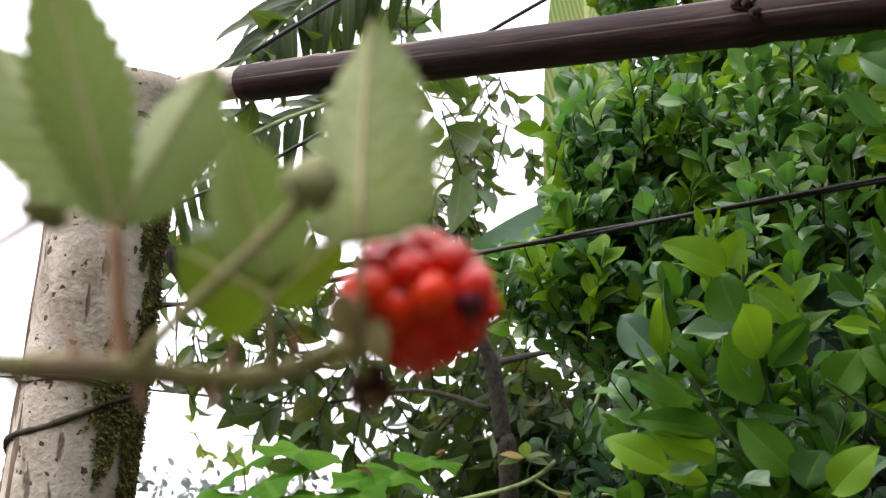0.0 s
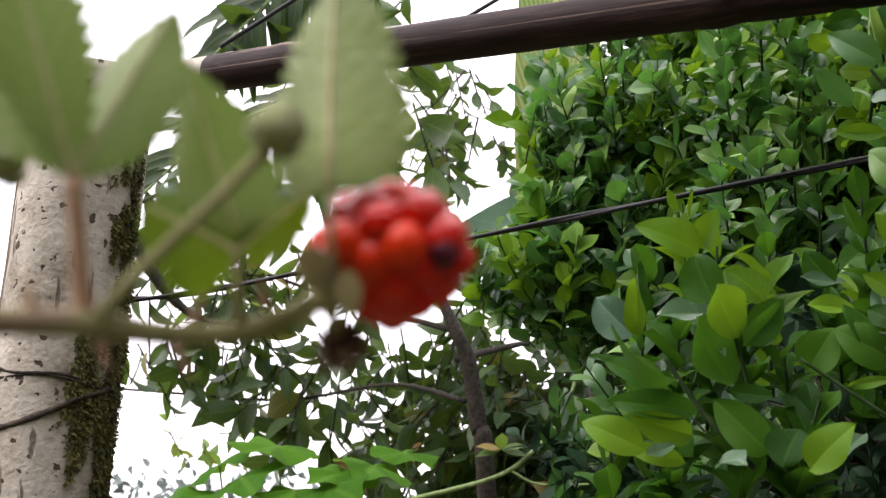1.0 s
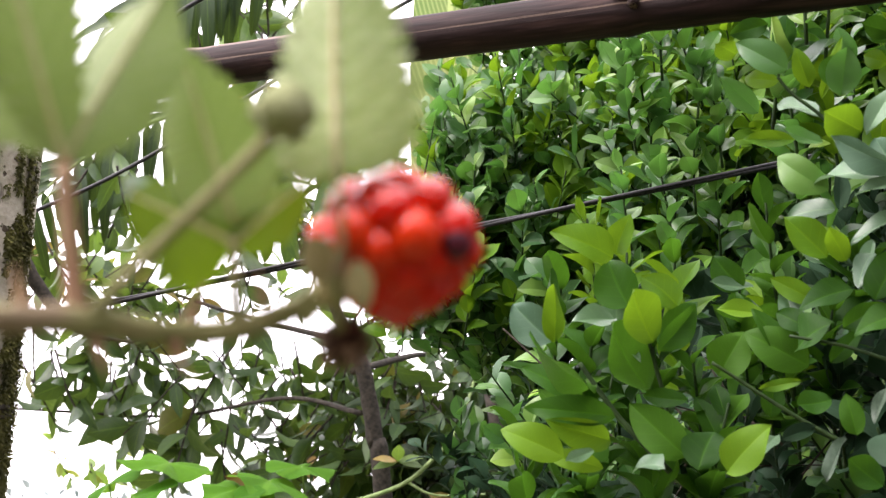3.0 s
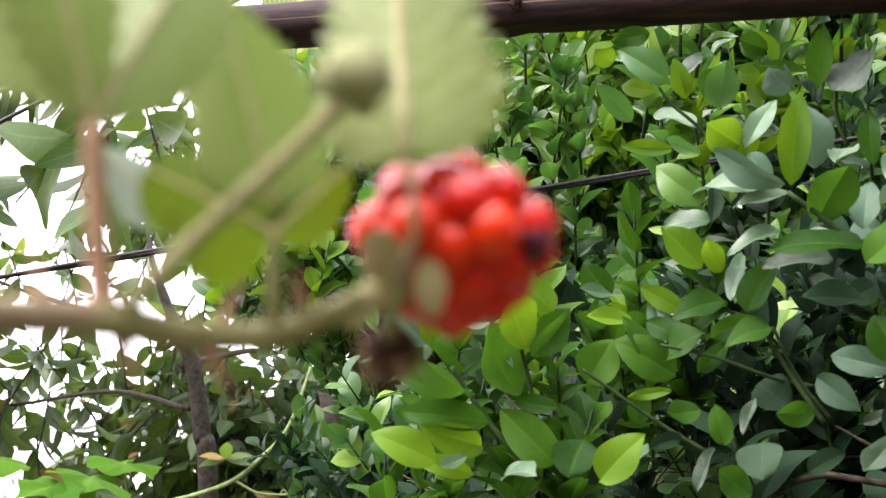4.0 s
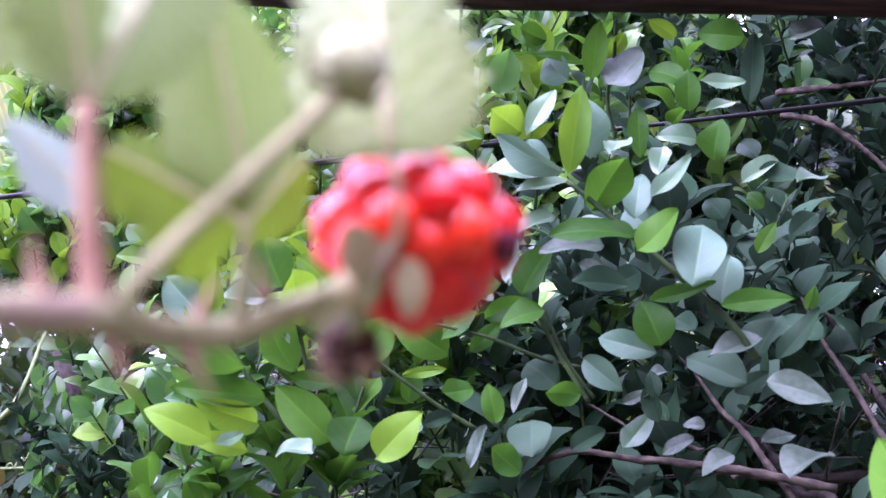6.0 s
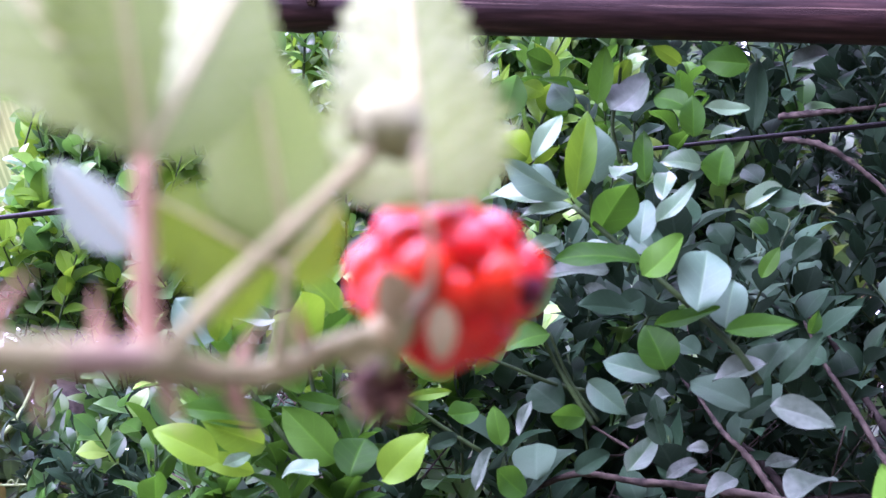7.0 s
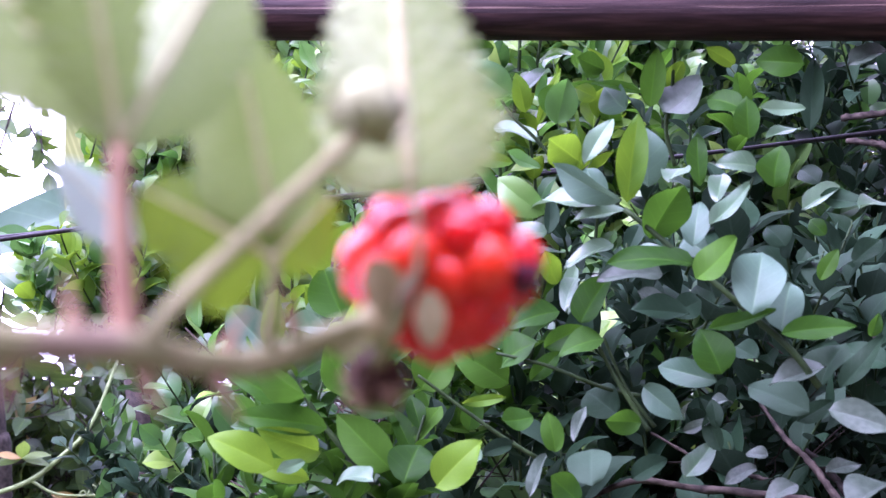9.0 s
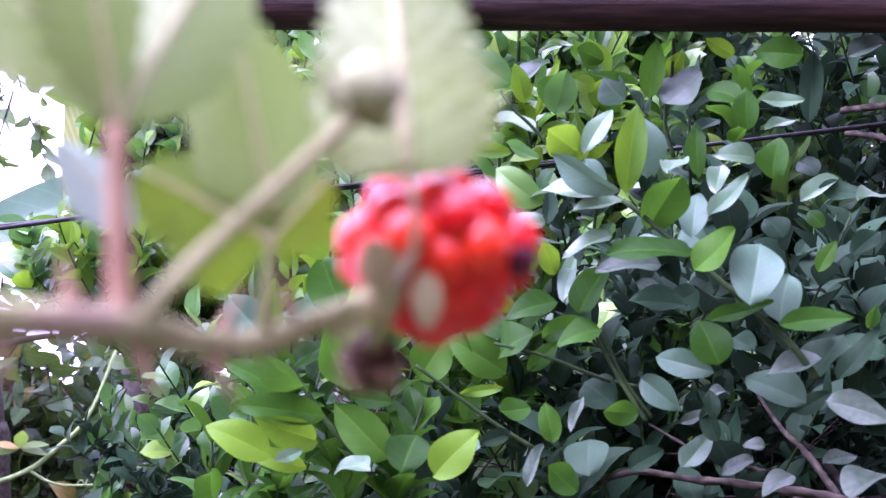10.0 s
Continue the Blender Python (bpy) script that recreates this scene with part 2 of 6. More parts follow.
BANANA = leaf_material("banana_leaf", [(0.0, (0.07, 0.17, 0.03)), (1.0, (0.09, 0.21, 0.04))], 0.45, 0.3, veins=30.0, vein_light=1.1, light=(0.4, 0.5, 0.18), rib=0.4, dust=0.7, dust_scale=4.0, dust_col=(0.3, 0.22, 0.07))
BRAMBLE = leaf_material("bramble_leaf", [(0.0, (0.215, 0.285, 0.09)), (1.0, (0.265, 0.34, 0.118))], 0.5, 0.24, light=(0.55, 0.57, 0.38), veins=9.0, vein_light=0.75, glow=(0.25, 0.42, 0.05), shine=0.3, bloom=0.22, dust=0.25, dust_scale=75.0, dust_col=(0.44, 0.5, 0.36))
# bramble leaf again, with its shade and transmitted light put into the colour
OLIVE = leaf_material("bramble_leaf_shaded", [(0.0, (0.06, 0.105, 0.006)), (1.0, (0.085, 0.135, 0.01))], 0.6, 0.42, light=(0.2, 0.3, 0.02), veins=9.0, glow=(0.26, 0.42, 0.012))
DOWNY = leaf_material("downy_leaf_underside", [(0.0, (0.25, 0.36, 0.26)), (1.0, (0.3, 0.41, 0.31))], 0.7, 0.2, light=(0.5, 0.6, 0.48), veins=9.0, shine=0.1, bloom=0.15)
PALM = leaf_material("palm_leaflet", [(0.0, (0.012, 0.026, 0.013)), (1.0, (0.03, 0.055, 0.022))], 0.5, 0.06)
DRY = rough_material("dry_leaf", (0.16, 0.09, 0.05), (0.36, 0.24, 0.16), 40.0, 0.8)
def bark_material():
    """Pale bark: blotches, dark pits and thin upright cracks."""
    m, n, l, p = material("pale_bark")
    big, fine, tc, mp, pits, cracks = noise_at(n, l, 18.0, 6.0), noise_at(n, l, 160.0, 5.0), n.new("ShaderNodeTexCoord"), n.new("ShaderNodeMapping"), n.new("ShaderNodeTexNoise"), n.new("ShaderNodeTexNoise")
    mp.inputs["Scale"].default_value = (55, 55, 9)
    l.new(tc.outputs["Object"], mp.inputs[0])
    l.new(mp.outputs[0], cracks.inputs["Vector"])
    l.new(tc.outputs["Object"], pits.inputs["Vector"])
    pits.inputs["Scale"].default_value, pits.inputs["Detail"].default_value = 75.0, 2.0
    cracks.inputs["Scale"].default_value, cracks.inputs["Detail"].default_value = 1.0, 6.0
    tone = ramp(n, [(0.32, (0.2, 0.165, 0.12)), (0.48, (0.42, 0.38, 0.31)), (0.62, (0.54, 0.5, 0.43))])
    l.new(maths(n, l, "ADD", maths(n, l, "MULTIPLY", big.outputs[0], 0.7), maths(n, l, "MULTIPLY", fine.outputs[0], 0.3)), tone.inputs[0])
    spot, line = ramp(n, [(0.64, (0, 0, 0)), (0.68, (1, 1, 1))]), ramp(n, [(0.63, (0, 0, 0)), (0.67, (1, 1, 1))])
    l.new(pits.outputs[0], spot.inputs[0])
    l.new(cracks.outputs[0], line.inputs[0])
    dark = maths(n, l, "MAXIMUM", spot.outputs[0], maths(n, l, "MULTIPLY", line.outputs[0], 0.8))
    l.new(mixed(n, l, dark, tone.outputs[0], (0.07, 0.05, 0.035)), p.inputs["Base Color"])
    p.inputs["Roughness"].default_value = 0.88
    bump = n.new("ShaderNodeBump")
    bump.inputs["Strength"].default_value, bump.inputs["Distance"].default_value = 0.7, 0.003
    l.new(maths(n, l, "SUBTRACT", maths(n, l, "ADD", big.outputs[0], fine.outputs[0]), dark), bump.inputs["Height"])
    l.new(bump.outputs[0], p.inputs["Normal"])
    return m


BARK = bark_material()
HUSK_BARK = rough_material("loose_dark_bark", (0.05, 0.035, 0.025), (0.2, 0.15, 0.11), 60.0, 0.9, (1, 1, 0.4), 0.003)
MOSS = rough_material("moss", (0.035, 0.036, 0.012), (0.13, 0.125, 0.035), 60.0, 0.95, bump_size=0.004)
WOOD = rough_material("grey_brown_bark", (0.012, 0.01, 0.008), (0.05, 0.042, 0.032), 90.0, 0.85)
BRANCH = rough_material("brown_branch", (0.016, 0.013, 0.01), (0.075, 0.062, 0.046), 90.0, 0.9)
TWIG = rough_material("green_twig", (0.01, 0.028, 0.007), (0.028, 0.06, 0.013), 60.0, 0.7)
BLACK = rough_material("black_cord", (0.008, 0.008, 0.009), (0.03, 0.03, 0.032), 300.0, 0.5, bump_size=0.0006)
VINE = rough_material("pale_vine", (0.16, 0.24, 0.08), (0.28, 0.38, 0.16), 60.0, 0.5)
STEM = rough_material("bramble_stem", (0.2, 0.2, 0.08), (0.31, 0.3, 0.14), 180.0, 0.7, bump_size=0.0004, patch=(0.25, 0.19, 0.12), patch_scale=60.0)
RIB = rough_material("leaf_midrib", (0.4, 0.36, 0.17), (0.5, 0.46, 0.26), 200.0, 0.7, bump_size=0.0003)
WALL = rough_material("weathered_render", (0.1, 0.09, 0.075), (0.2, 0.18, 0.15), 6.0, 0.9, bump_size=0.004, patch=(0.07, 0.075, 0.055), patch_scale=1.3)
RED_STEM = rough_material("reddish_petiole", (0.26, 0.14, 0.085), (0.34, 0.22, 0.13), 180.0, 0.7, bump_size=0.0004)
BUD = rough_material("green_bud", (0.21, 0.24, 0.1), (0.35, 0.37, 0.2), 250.0, 0.75, bump_size=0.0004)
HUSK = rough_material("withered_calyx", (0.03, 0.012, 0.008), (0.1, 0.05, 0.035), 300.0, 0.8, bump_size=0.0006)
SEPAL = rough_material("pale_sepal", (0.24, 0.2, 0.085), (0.36, 0.31, 0.15), 250.0, 0.7, bump_size=0.0004)
EARTH = rough_material("earth_and_litter", (0.04, 0.03, 0.02), (0.13, 0.11, 0.06), 8.0, 0.95, bump_size=0.02, patch=(0.05, 0.09, 0.025), patch_scale=0.8, patch_from=0.5)
# pale grey-green: the haze of distance is mixed into this colour
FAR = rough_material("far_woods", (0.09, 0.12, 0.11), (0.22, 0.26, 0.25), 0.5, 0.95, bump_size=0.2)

berry_m, bn, bl, bp = material("red_drupelet")
info = bn.new("ShaderNodeObjectInfo")
red = ramp(bn, [(0.0, (0.6, 0.008, 0.001)), (0.6, (0.7, 0.018, 0.002)), (1.0, (0.78, 0.04, 0.004))])
bl.new(info.outputs["Random"], red.inputs[0])
bl.new(red.outputs[0], bp.inputs["Base Color"])
bp.inputs["Roughness"].default_value = 0.12
bp.inputs["Specular IOR Level"].default_value = 0.36
bp.inputs["Subsurface Weight"].default_value = 0.15
bp.inputs["Subsurface Radius"].default_value = (0.004, 0.0006, 0.0004)
bp.inputs["Subsurface Scale"].default_value = 1.0
bp.inputs["Coat Weight"].default_value = 0.0
bp.inputs["Coat Roughness"].default_value = 0.12
fuzz = noise_at(bn, bl, 900.0)
bb = bn.new("ShaderNodeBump")
bb.inputs["Strength"].default_value, bb.inputs["Distance"].default_value = 0.1, 0.0002
bl.new(fuzz.outputs[0], bb.inputs["Height"])
bl.new(bb.outputs[0], bp.inputs["Normal"])
BERRY = berry_m
DARK_BERRY = rough_material("bruised_drupelet", (0.06, 0.006, 0.014), (0.14, 0.02, 0.04), 200.0, 0.3, bump_size=0.0003)


def bamboo_material():
    """Dark weathered culm: long streaks, a paler worn back and peeled patches."""
    m, n, l, p = material("weathered_bamboo")
    uvn, sep = n.new("ShaderNodeUVMap"), n.new("ShaderNodeSeparateXYZ")
    uvn.uv_map = "leaf"
    l.new(uvn.outputs[0], sep.inputs[0])
    join = n.new("ShaderNodeCombineXYZ")
    ang = maths(n, l, "MULTIPLY", sep.outputs[0], 6.2832)
    l.new(maths(n, l, "MULTIPLY", maths(n, l, "COSINE", ang), 3.0), join.inputs[0])
    l.new(maths(n, l, "MULTIPLY", maths(n, l, "SINE", ang), 3.0), join.inputs[1])
    l.new(maths(n, l, "MULTIPLY", sep.outputs[1], 16.0), join.inputs[2])
    streak, patch = n.new("ShaderNodeTexNoise"), n.new("ShaderNodeTexNoise")
    streak.inputs["Scale"].default_value, streak.inputs["Detail"].default_value = 1.0, 7.0
    patch.inputs["Scale"].default_value, patch.inputs["Detail"].default_value = 0.5, 5.0
    l.new(join.outputs[0], streak.inputs["Vector"])
    l.new(join.outputs[0], patch.inputs["Vector"])
    tone = ramp(n, [(0.3, (0.009, 0.0045, 0.0045)), (0.55, (0.024, 0.0115, 0.011)), (0.78, (0.06, 0.031, 0.027))])
    l.new(streak.outputs[0], tone.inputs[0])
    worn = ramp(n, [(0.68, (0, 0, 0)), (0.74, (1, 1, 1))])
    l.new(maths(n, l, "ADD", patch.outputs[0], maths(n, l, "MULTIPLY", maths(n, l, "SINE", ang), 0.2)), worn.inputs[0])
    col = mixed(n, l, maths(n, l, "MULTIPLY", worn.outputs[0], 0.55), tone.outputs[0], (0.24, 0.17, 0.13))
    l.new(col, p.inputs["Base Color"])
    p.inputs["Roughness"].default_value = 0.62
    p.inputs["Specular IOR Level"].default_value = 0.16
    bump = n.new("ShaderNodeBump")
    bump.inputs["Strength"].default_value, bump.inputs["Distance"].default_value = 0.5, 0.002
    l.new(streak.outputs[0], bump.inputs["Height"])
    l.new(bump.outputs[0], p.inputs["Normal"])
    return m


POLE = bamboo_material()

# ---- ground and distance ----
g = Geo()
size, cells = 400.0, 40
xs = np.linspace(-1, 1, cells + 1)
xs = np.sign(xs) * np.abs(xs) ** 2.2 * size
v = [(x, y, 0.05 * noise.noise((x * 0.3, y * 0.3, 0))) for y in xs for x in xs]
f = [(j * (cells + 1) + i, j * (cells + 1) + i + 1, (j + 1) * (cells + 1) + i + 1, (j + 1) * (cells + 1) + i) for j in range(cells) for i in range(cells)]
ground = tagged(part("ground", g.add(v, f), EARTH), "bare earth with leaf litter and weeds", "ground", kind="structure")

rng = np.random.default_rng(5)


def rand_unit():
    d = rng.normal(size=3)
    return d / np.linalg.norm(d)


def far_woods():
    """A low ragged line of trees far off."""
    g = Geo()
    for k in range(260):
        a = radians(rng.uniform(-75, 75))
        d = rng.uniform(55, 80)
        h = rng.uniform(1.4, 3.4)
        c = np.array((d * math.sin(a), d * math.cos(a), 0.0))
        for q in range(26):
            o = c + (rng.normal() * 0.9, rng.normal() * 0.9, rng.uniform(0.1, 1.0) * h)
            b = blade(rng.uniform(0.4, 0.8), rng.uniform(0.25, 0.5), 3, 1, 0.3, 0.6)
            g.add(*laid(b, frame_to(o, rand_unit() + (0, 0, 0.8), rand_unit())))
    tagged(part("far_woods", g, FAR), "line of far trees, haze put into their colour", "trees", kind="stuff")


far_woods()

def wall_behind():
    """A plain unseen wall behind the camera, added to block light from that side."""
    g = Geo()
    n = 24
    for x0, y0, x1, y1 in ((-7.0, -2.6, 3.4, -2.6), (-7.0, -2.6, -7.0, 3.0), (3.4, -2.6, 3.4, 0.4)):
        d = np.array((x1 - x0, y1 - y0)) / math.hypot(x1 - x0, y1 - y0)
        off = np.array((d[1], -d[0])) * 0.2
        if x0 == x1 == -7.0:
            off = -off
        q = [(x0, y0), (x1, y1), (x1 + off[0], y1 + off[1]), (x0 + off[0], y0 + off[1])]
        v = [(a, b, z) for z in (-0.2, 4.2) for a, b in q]
        g.add(v, [(0, 1, 5, 4), (1, 2, 6, 5), (2, 3, 7, 6), (3, 0, 4, 7), (4, 5, 6, 7), (3, 2, 1, 0)])
    tagged(part("wall_south", g, WALL, smooth=False), "unseen plain rendered wall added to block light", "wall", kind="structure")


wall_behind()

# ---- rail, post and cords ----
AX0, AX1 = np.array((-0.219, 1.224, 1.938)), np.array((0.319, 0.859, 1.876))
rail_way = (AX1 - AX0) / np.linalg.norm(AX1 - AX0)


def bamboo_rail():
    rail = thing("bamboo_rail", "weathered dark brown bamboo pole laid across as a rail", "pole")
    g = Geo()
    length, sides, n = 2.6, 20, 150
    nodes_at = (0.1, 0.554, 1.0, 1.5, 2.0)
    side = np.cross(rail_way, (0, 0, 1.0))
    side /= np.linalg.norm(side)
    up = np.cross(side, rail_way)
    v, uv = [], []
    for k in range(n + 1):
        s = length * k / n
        r = 0.0195 + 0.0004 * s
        for q in nodes_at:
            r += 0.0016 * math.exp(-(((s - q) / 0.007) ** 2)) - 0.0012 * math.exp(-(((s - q - 0.016) / 0.006) ** 2))
        for j in range(sides):
            a = 2 * math.pi * j / sides
            rr = r * (1 + 0.035 * noise.noise((3 * math.cos(a), 3 * math.sin(a), s * 6)) + 0.012 * noise.noise((9 * math.cos(a), 9 * math.sin(a), s * 25)))
            v.append(AX0 + rail_way * s + rr * (math.cos(a) * side + math.sin(a) * up))
            uv.append((j / sides, s))
    f = [(k * sides + j, k * sides + (j + 1) % sides, (k + 1) * sides + (j + 1) % sides, (k + 1) * sides + j) for k in range(n) for j in range(sides)]
    f += [tuple(range(sides - 1, -1, -1)), tuple(range(n * sides, (n + 1) * sides))]
    part("culm", g.add(v, f, uv), POLE, rail)
    g = Geo()
    at = AX0 + rail_way * 0.556 + side * 0.017 + up * 0.004
    for q in range(7):
        o = at + rail_way * rng.uniform(-0.008, 0.01) + up * rng.uniform(-0.006, 0.008)
        g.add(*tube([o, o + side * rng.uniform(0.004, 0.009) + up * rng.uniform(-0.002, 0.007)], [0.006, 0.003], 7, 4, 0.15, q))
    part("branch_scar", g, POLE, rail, "knobbly stump of a cut side branch")
    return rail


bamboo_rail()


def post():
    p = thing("post", "pale mossy tree trunk used as a post, bark peeling", "post")
    base, top = np.array((-0.515, 1.345, 0.0)), np.array((-0.363, 1.30, 1.96))
    n, sides = 120, 40
    g, moss = Geo(), Geo()
    v, uv = [], []
    for k in range(n + 1):
        s = k / n
        c = base + (top - base) * s
        r = 0.082 - 0.016 * s
        for j in range(sides):
            a = 2 * math.pi * j / sides
            rr = r * (1 + 0.07 * noise.noise((1.5 * math.cos(a), 1.5 * math.sin(a), s * 7)) + 0.03 * noise.noise((5 * math.cos(a), 5 * math.sin(a), s * 30)))
            v.append(c + (rr * math.cos(a), rr * math.sin(a), 0))
            uv.append((j / sides, s))
    f = [(k * sides + j, k * sides + (j + 1) % sides, (k + 1) * sides + (j + 1) % sides, (k + 1) * sides + j) for k in range(n) for j in range(sides)]
    f += [tuple(range(n * sides, (n + 1) * sides))]
    part("trunk", g.add(v, f, uv), BARK, p)
    # tufts of moss down the shaded side
    for k in range(30000):
        s = rng.uniform(0.7, 1.0)
        a = rng.normal(-0.5, 0.5)
        z = 1.93 * s
        if noise.noise((a * 2, 0, z * 6)) + 0.45 * noise.noise((a * 7, 2, z * 26)) < -0.06 + 0.5 * abs(a + 0.4):
            continue
        c = base + (top - base) * s
        r = 0.082 - 0.016 * s
        o = c + (r * math.cos(a), r * math.sin(a), 0)
        out = np.array((math.cos(a), math.sin(a), 0.0))
        d = out * 0.35 + np.array((0, 0, -0.9)) + rng.normal(size=3) * 0.8
        moss.add(*laid(blade(rng.uniform(0.003, 0.008), 0.003, 2, 1, 0.2, 0.5), frame_to(o + 0.001 * out, d, out)))
    part("moss", moss, MOSS, p, "olive green moss clinging to the bark", kind="stuff")
    # a ragged strip of loose dark bark down one side
    strip = Geo()
    for a0, z0, z1, wide in ((-2.8, 0.9, 1.93, 0.42), (-2.3, 1.3, 1.6, 0.2), (-2.0, 1.2, 1.47, 0.14)):
        v, uv = [], []
        for k in range(61):
            z = z0 + (z1 - z0) * k / 60
            c = base + (top - base) * (z / 1.96)
            half = 0.5 * wide * (1 + 0.7 * noise.noise((a0, 3.0, z * 22))) * min(1.0, 6 * k / 60, 6 * (60 - k) / 60) + 0.01
            drift = 0.12 * noise.noise((a0, 9.0, z * 12))
            for j in range(7):
                u = j / 3 - 1
                a, q = a0 + drift + u * half, z / 1.96
                r = (0.082 - 0.016 * q) * (1.018 - 0.03 * abs(u) ** 3 + 0.07 * noise.noise((1.5 * math.cos(a), 1.5 * math.sin(a), q * 7)) + 0.03 * noise.noise((5 * math.cos(a), 5 * math.sin(a), q * 30)))
                v.append(c + (r * math.cos(a), r * math.sin(a), 0))
                uv.append((j / 6, k / 60))
        strip.add(v, [(k * 7 + j, k * 7 + j + 1, k * 7 + j + 8, k * 7 + j + 7) for k in range(60) for j in range(6)], uv)
    part("loose_bark", strip, HUSK_BARK, p, "dark brown bark peeling in strips")
    # a dry vine wound round the trunk
    for k, (a0, z0, a1, z1, r) in enumerate(((-2.95, 1.548, -0.7, 1.612, 0.0042), (-3.0, 1.556, -0.6, 1.606, 0.003), (-2.5, 1.642, -0.6, 1.608, 0.0025), (-2.7, 1.63, -0.5, 1.612, 0.002))):
        bow = []
        for q in range(15):
            s = q / 14
            a = a0 - 0.25 + (a1 - a0 + 0.65) * s
            z = z0 + (z1 - z0) * s + 0.004 * math.sin(9 * s + k)
            c = base + (top - base) * (z / 1.96)
            bow.append((c[0] + 0.0705 * math.cos(a), c[1] + 0.0705 * math.sin(a), z))
        part("winding_vine", Geo().add(*tube(bow, [r * 0.75], 7, 40, 0.12, k)), BRANCH, p, "dry brown vine wound round the trunk")
    limb = Geo().add(*tube([(-0.365, 1.3, 1.90), (-0.31, 1.29, 1.945), (-0.20, 1.245, 1.953)], [0.03, 0.02, 0.017], 12, 14, 0.03, 3))
    part("limb", limb, BARK, p, "pale sawn limb beneath the rail")
    return p


post()


def cord(name, label, pts, radius, twist=True, n=60):
    c = thing(name, label, "cord")
    line = spline(pts, n)
    if not twist:
        part("strand", Geo().add(*tube(line, [radius], 8, n)), BLACK, c)
        return c
    way = line[-1] - line[0]
    way /= np.linalg.norm(way)
    a = np.cross(way, (0, 0, 1.0))
    a /= np.linalg.norm(a)
    b = np.cross(a, way)
    for s in (0, math.pi):
        ph = np.linspace(0, 18, n)[:, None] * 1.0 + s
        part("strand", Geo().add(*tube(line + radius * 0.4 * (np.cos(ph) * a + np.sin(ph) * b), [radius * 0.7], 7, n)), BLACK, c)
    return c


R0, R1 = np.array((0.059, 1.358, 1.791)), np.array((0.398, 1.282, 1.843))
rope_way = R1 - R0
cord("tied_cord", "taut black twisted cord tied to the post", [(-0.372, 1.375, 1.722), R0 - rope_way * 0.95, R0, R1, R1 + rope_way * 3.2], 0.0036)
cord("black_wire", "thin slack black wire", [(-0.545, 2.29, 2.06), (-0.531, 2.287, 2.070), (-0.330, 2.295, 2.175), (0.189, 2.198, 2.471), (0.9, 2.1, 2.85)], 0.004, False)
cord("black_wire", "thin slack black wire", [(-0.42, 2.41, 2.43), (-0.353, 2.396, 2.469), (-0.141, 2.362, 2.592), (0.5, 2.3, 2.95)], 0.005, False)

# ---- the citrus bush ----
LEAF_SHAPES = [blade(1.0, w, 6, 1, fo, dr, br, 0.85, wave=0.06, seed=k, sharp=0.5) for k, (w, fo, dr, br) in enumerate(
    [(0.5, 0.35, 0.45, 0.9), (0.56, 0.25, 0.8, 0.95), (0.46, 0.6, 0.3, 0.85), (0.56, 0.3, 1.1, 0.9), (0.5, 0.45, -0.5, 0.9), (0.53, 0.2, 0.6, 1.0)])]
FRONT_SHAPES = [blade(1.0, w, 6, 1, fo, dr, br, 0.68, wave=0.05, seed=k, sharp=0.1, crisp=True) for k, (w, fo, dr, br) in enumerate(
    [(0.62, 0.4, 0.5, 0.98), (0.68, 0.28, 0.7, 1.02), (0.58, 0.6, 0.3, 0.95), (0.68, 0.35, 0.9, 1.0), (0.62, 0.45, -0.4, 0.98), (0.64, 0.25, 0.5, 1.08)])]
NARROW_SHAPES = [blade(1.0, w, 6, 1, 0.3, dr, 0.85, 0.9, wave=0.05, seed=k) for k, (w, dr) in enumerate([(0.34, 0.5), (0.4, 0.9), (0.28, 0.3), (0.45, 0.7)])]
FINE_SHAPES = [blade(1.0, w, 14, 3, fo, dr, br - 0.04, 0.64, wave=0.1, seed=k, sharp=0.2, crisp=True) for k, (w, fo, dr, br) in enumerate(
    [(0.6, 0.4, 0.5, 0.95), (0.66, 0.3, 0.8, 1.0), (0.56, 0.55, 0.35, 0.92), (0.62, 0.35, -0.5, 0.95), (0.6, 0.25, 0.7, 0.9)])]


def placed(shape, base, way, face, size):
    m = np.array(frame_to(base, way, face))
    v, f, uv = shape
    return (np.asarray(v) * size) @ m[:3, :3].T + m[:3, 3], f, uv


def leafy_twig(leaves, wood, base, way, length, size, count, spread=0.9, up=0.6, thick=0.0016, out_face=(0, 0, 0)):
    """A shoot with leaves set spirally along it and a tuft at its tip."""
    way = np.asarray(way, float) / np.linalg.norm(way)
    bend = rand_unit() * 0.12 + (0, 0, 0.1)
    line = [base, base + way * length * 0.5 + bend * length * 0.3, base + way * length + bend * length]
    wood.append((line, thick))
    c = spline(line, 12)
    turn = rng.uniform(0, 6.28)
    for k in range(count):
        s = 0.15 + 0.85 * (k + rng.uniform(0, 0.6)) / count
        i = min(10, int(s * 11))
        o, d = c[i], c[i + 1] - c[i]
        d = d / np.linalg.norm(d)
        turn += 2.4 + rng.normal() * 0.3
        a = np.cross(d, (0.2, 0.3, 1.0))
        a /= np.linalg.norm(a)
        b = np.cross(d, a)
        out = math.cos(turn) * a + math.sin(turn) * b
        open_ = spread * (1.15 - 0.55 * s)
        w = d * math.cos(open_) + out * math.sin(open_) + np.array((0, 0, 0.15))
        face = np.array((0, 0, up)) + d * 0.6 + rand_unit() * 0.45 - out * 0.1 + np.asarray(out_face)
        leaves.append((o, w, face, size * rng.uniform(0.7, 1.15) * (1.1 - 0.35 * abs(s - 0.5))))


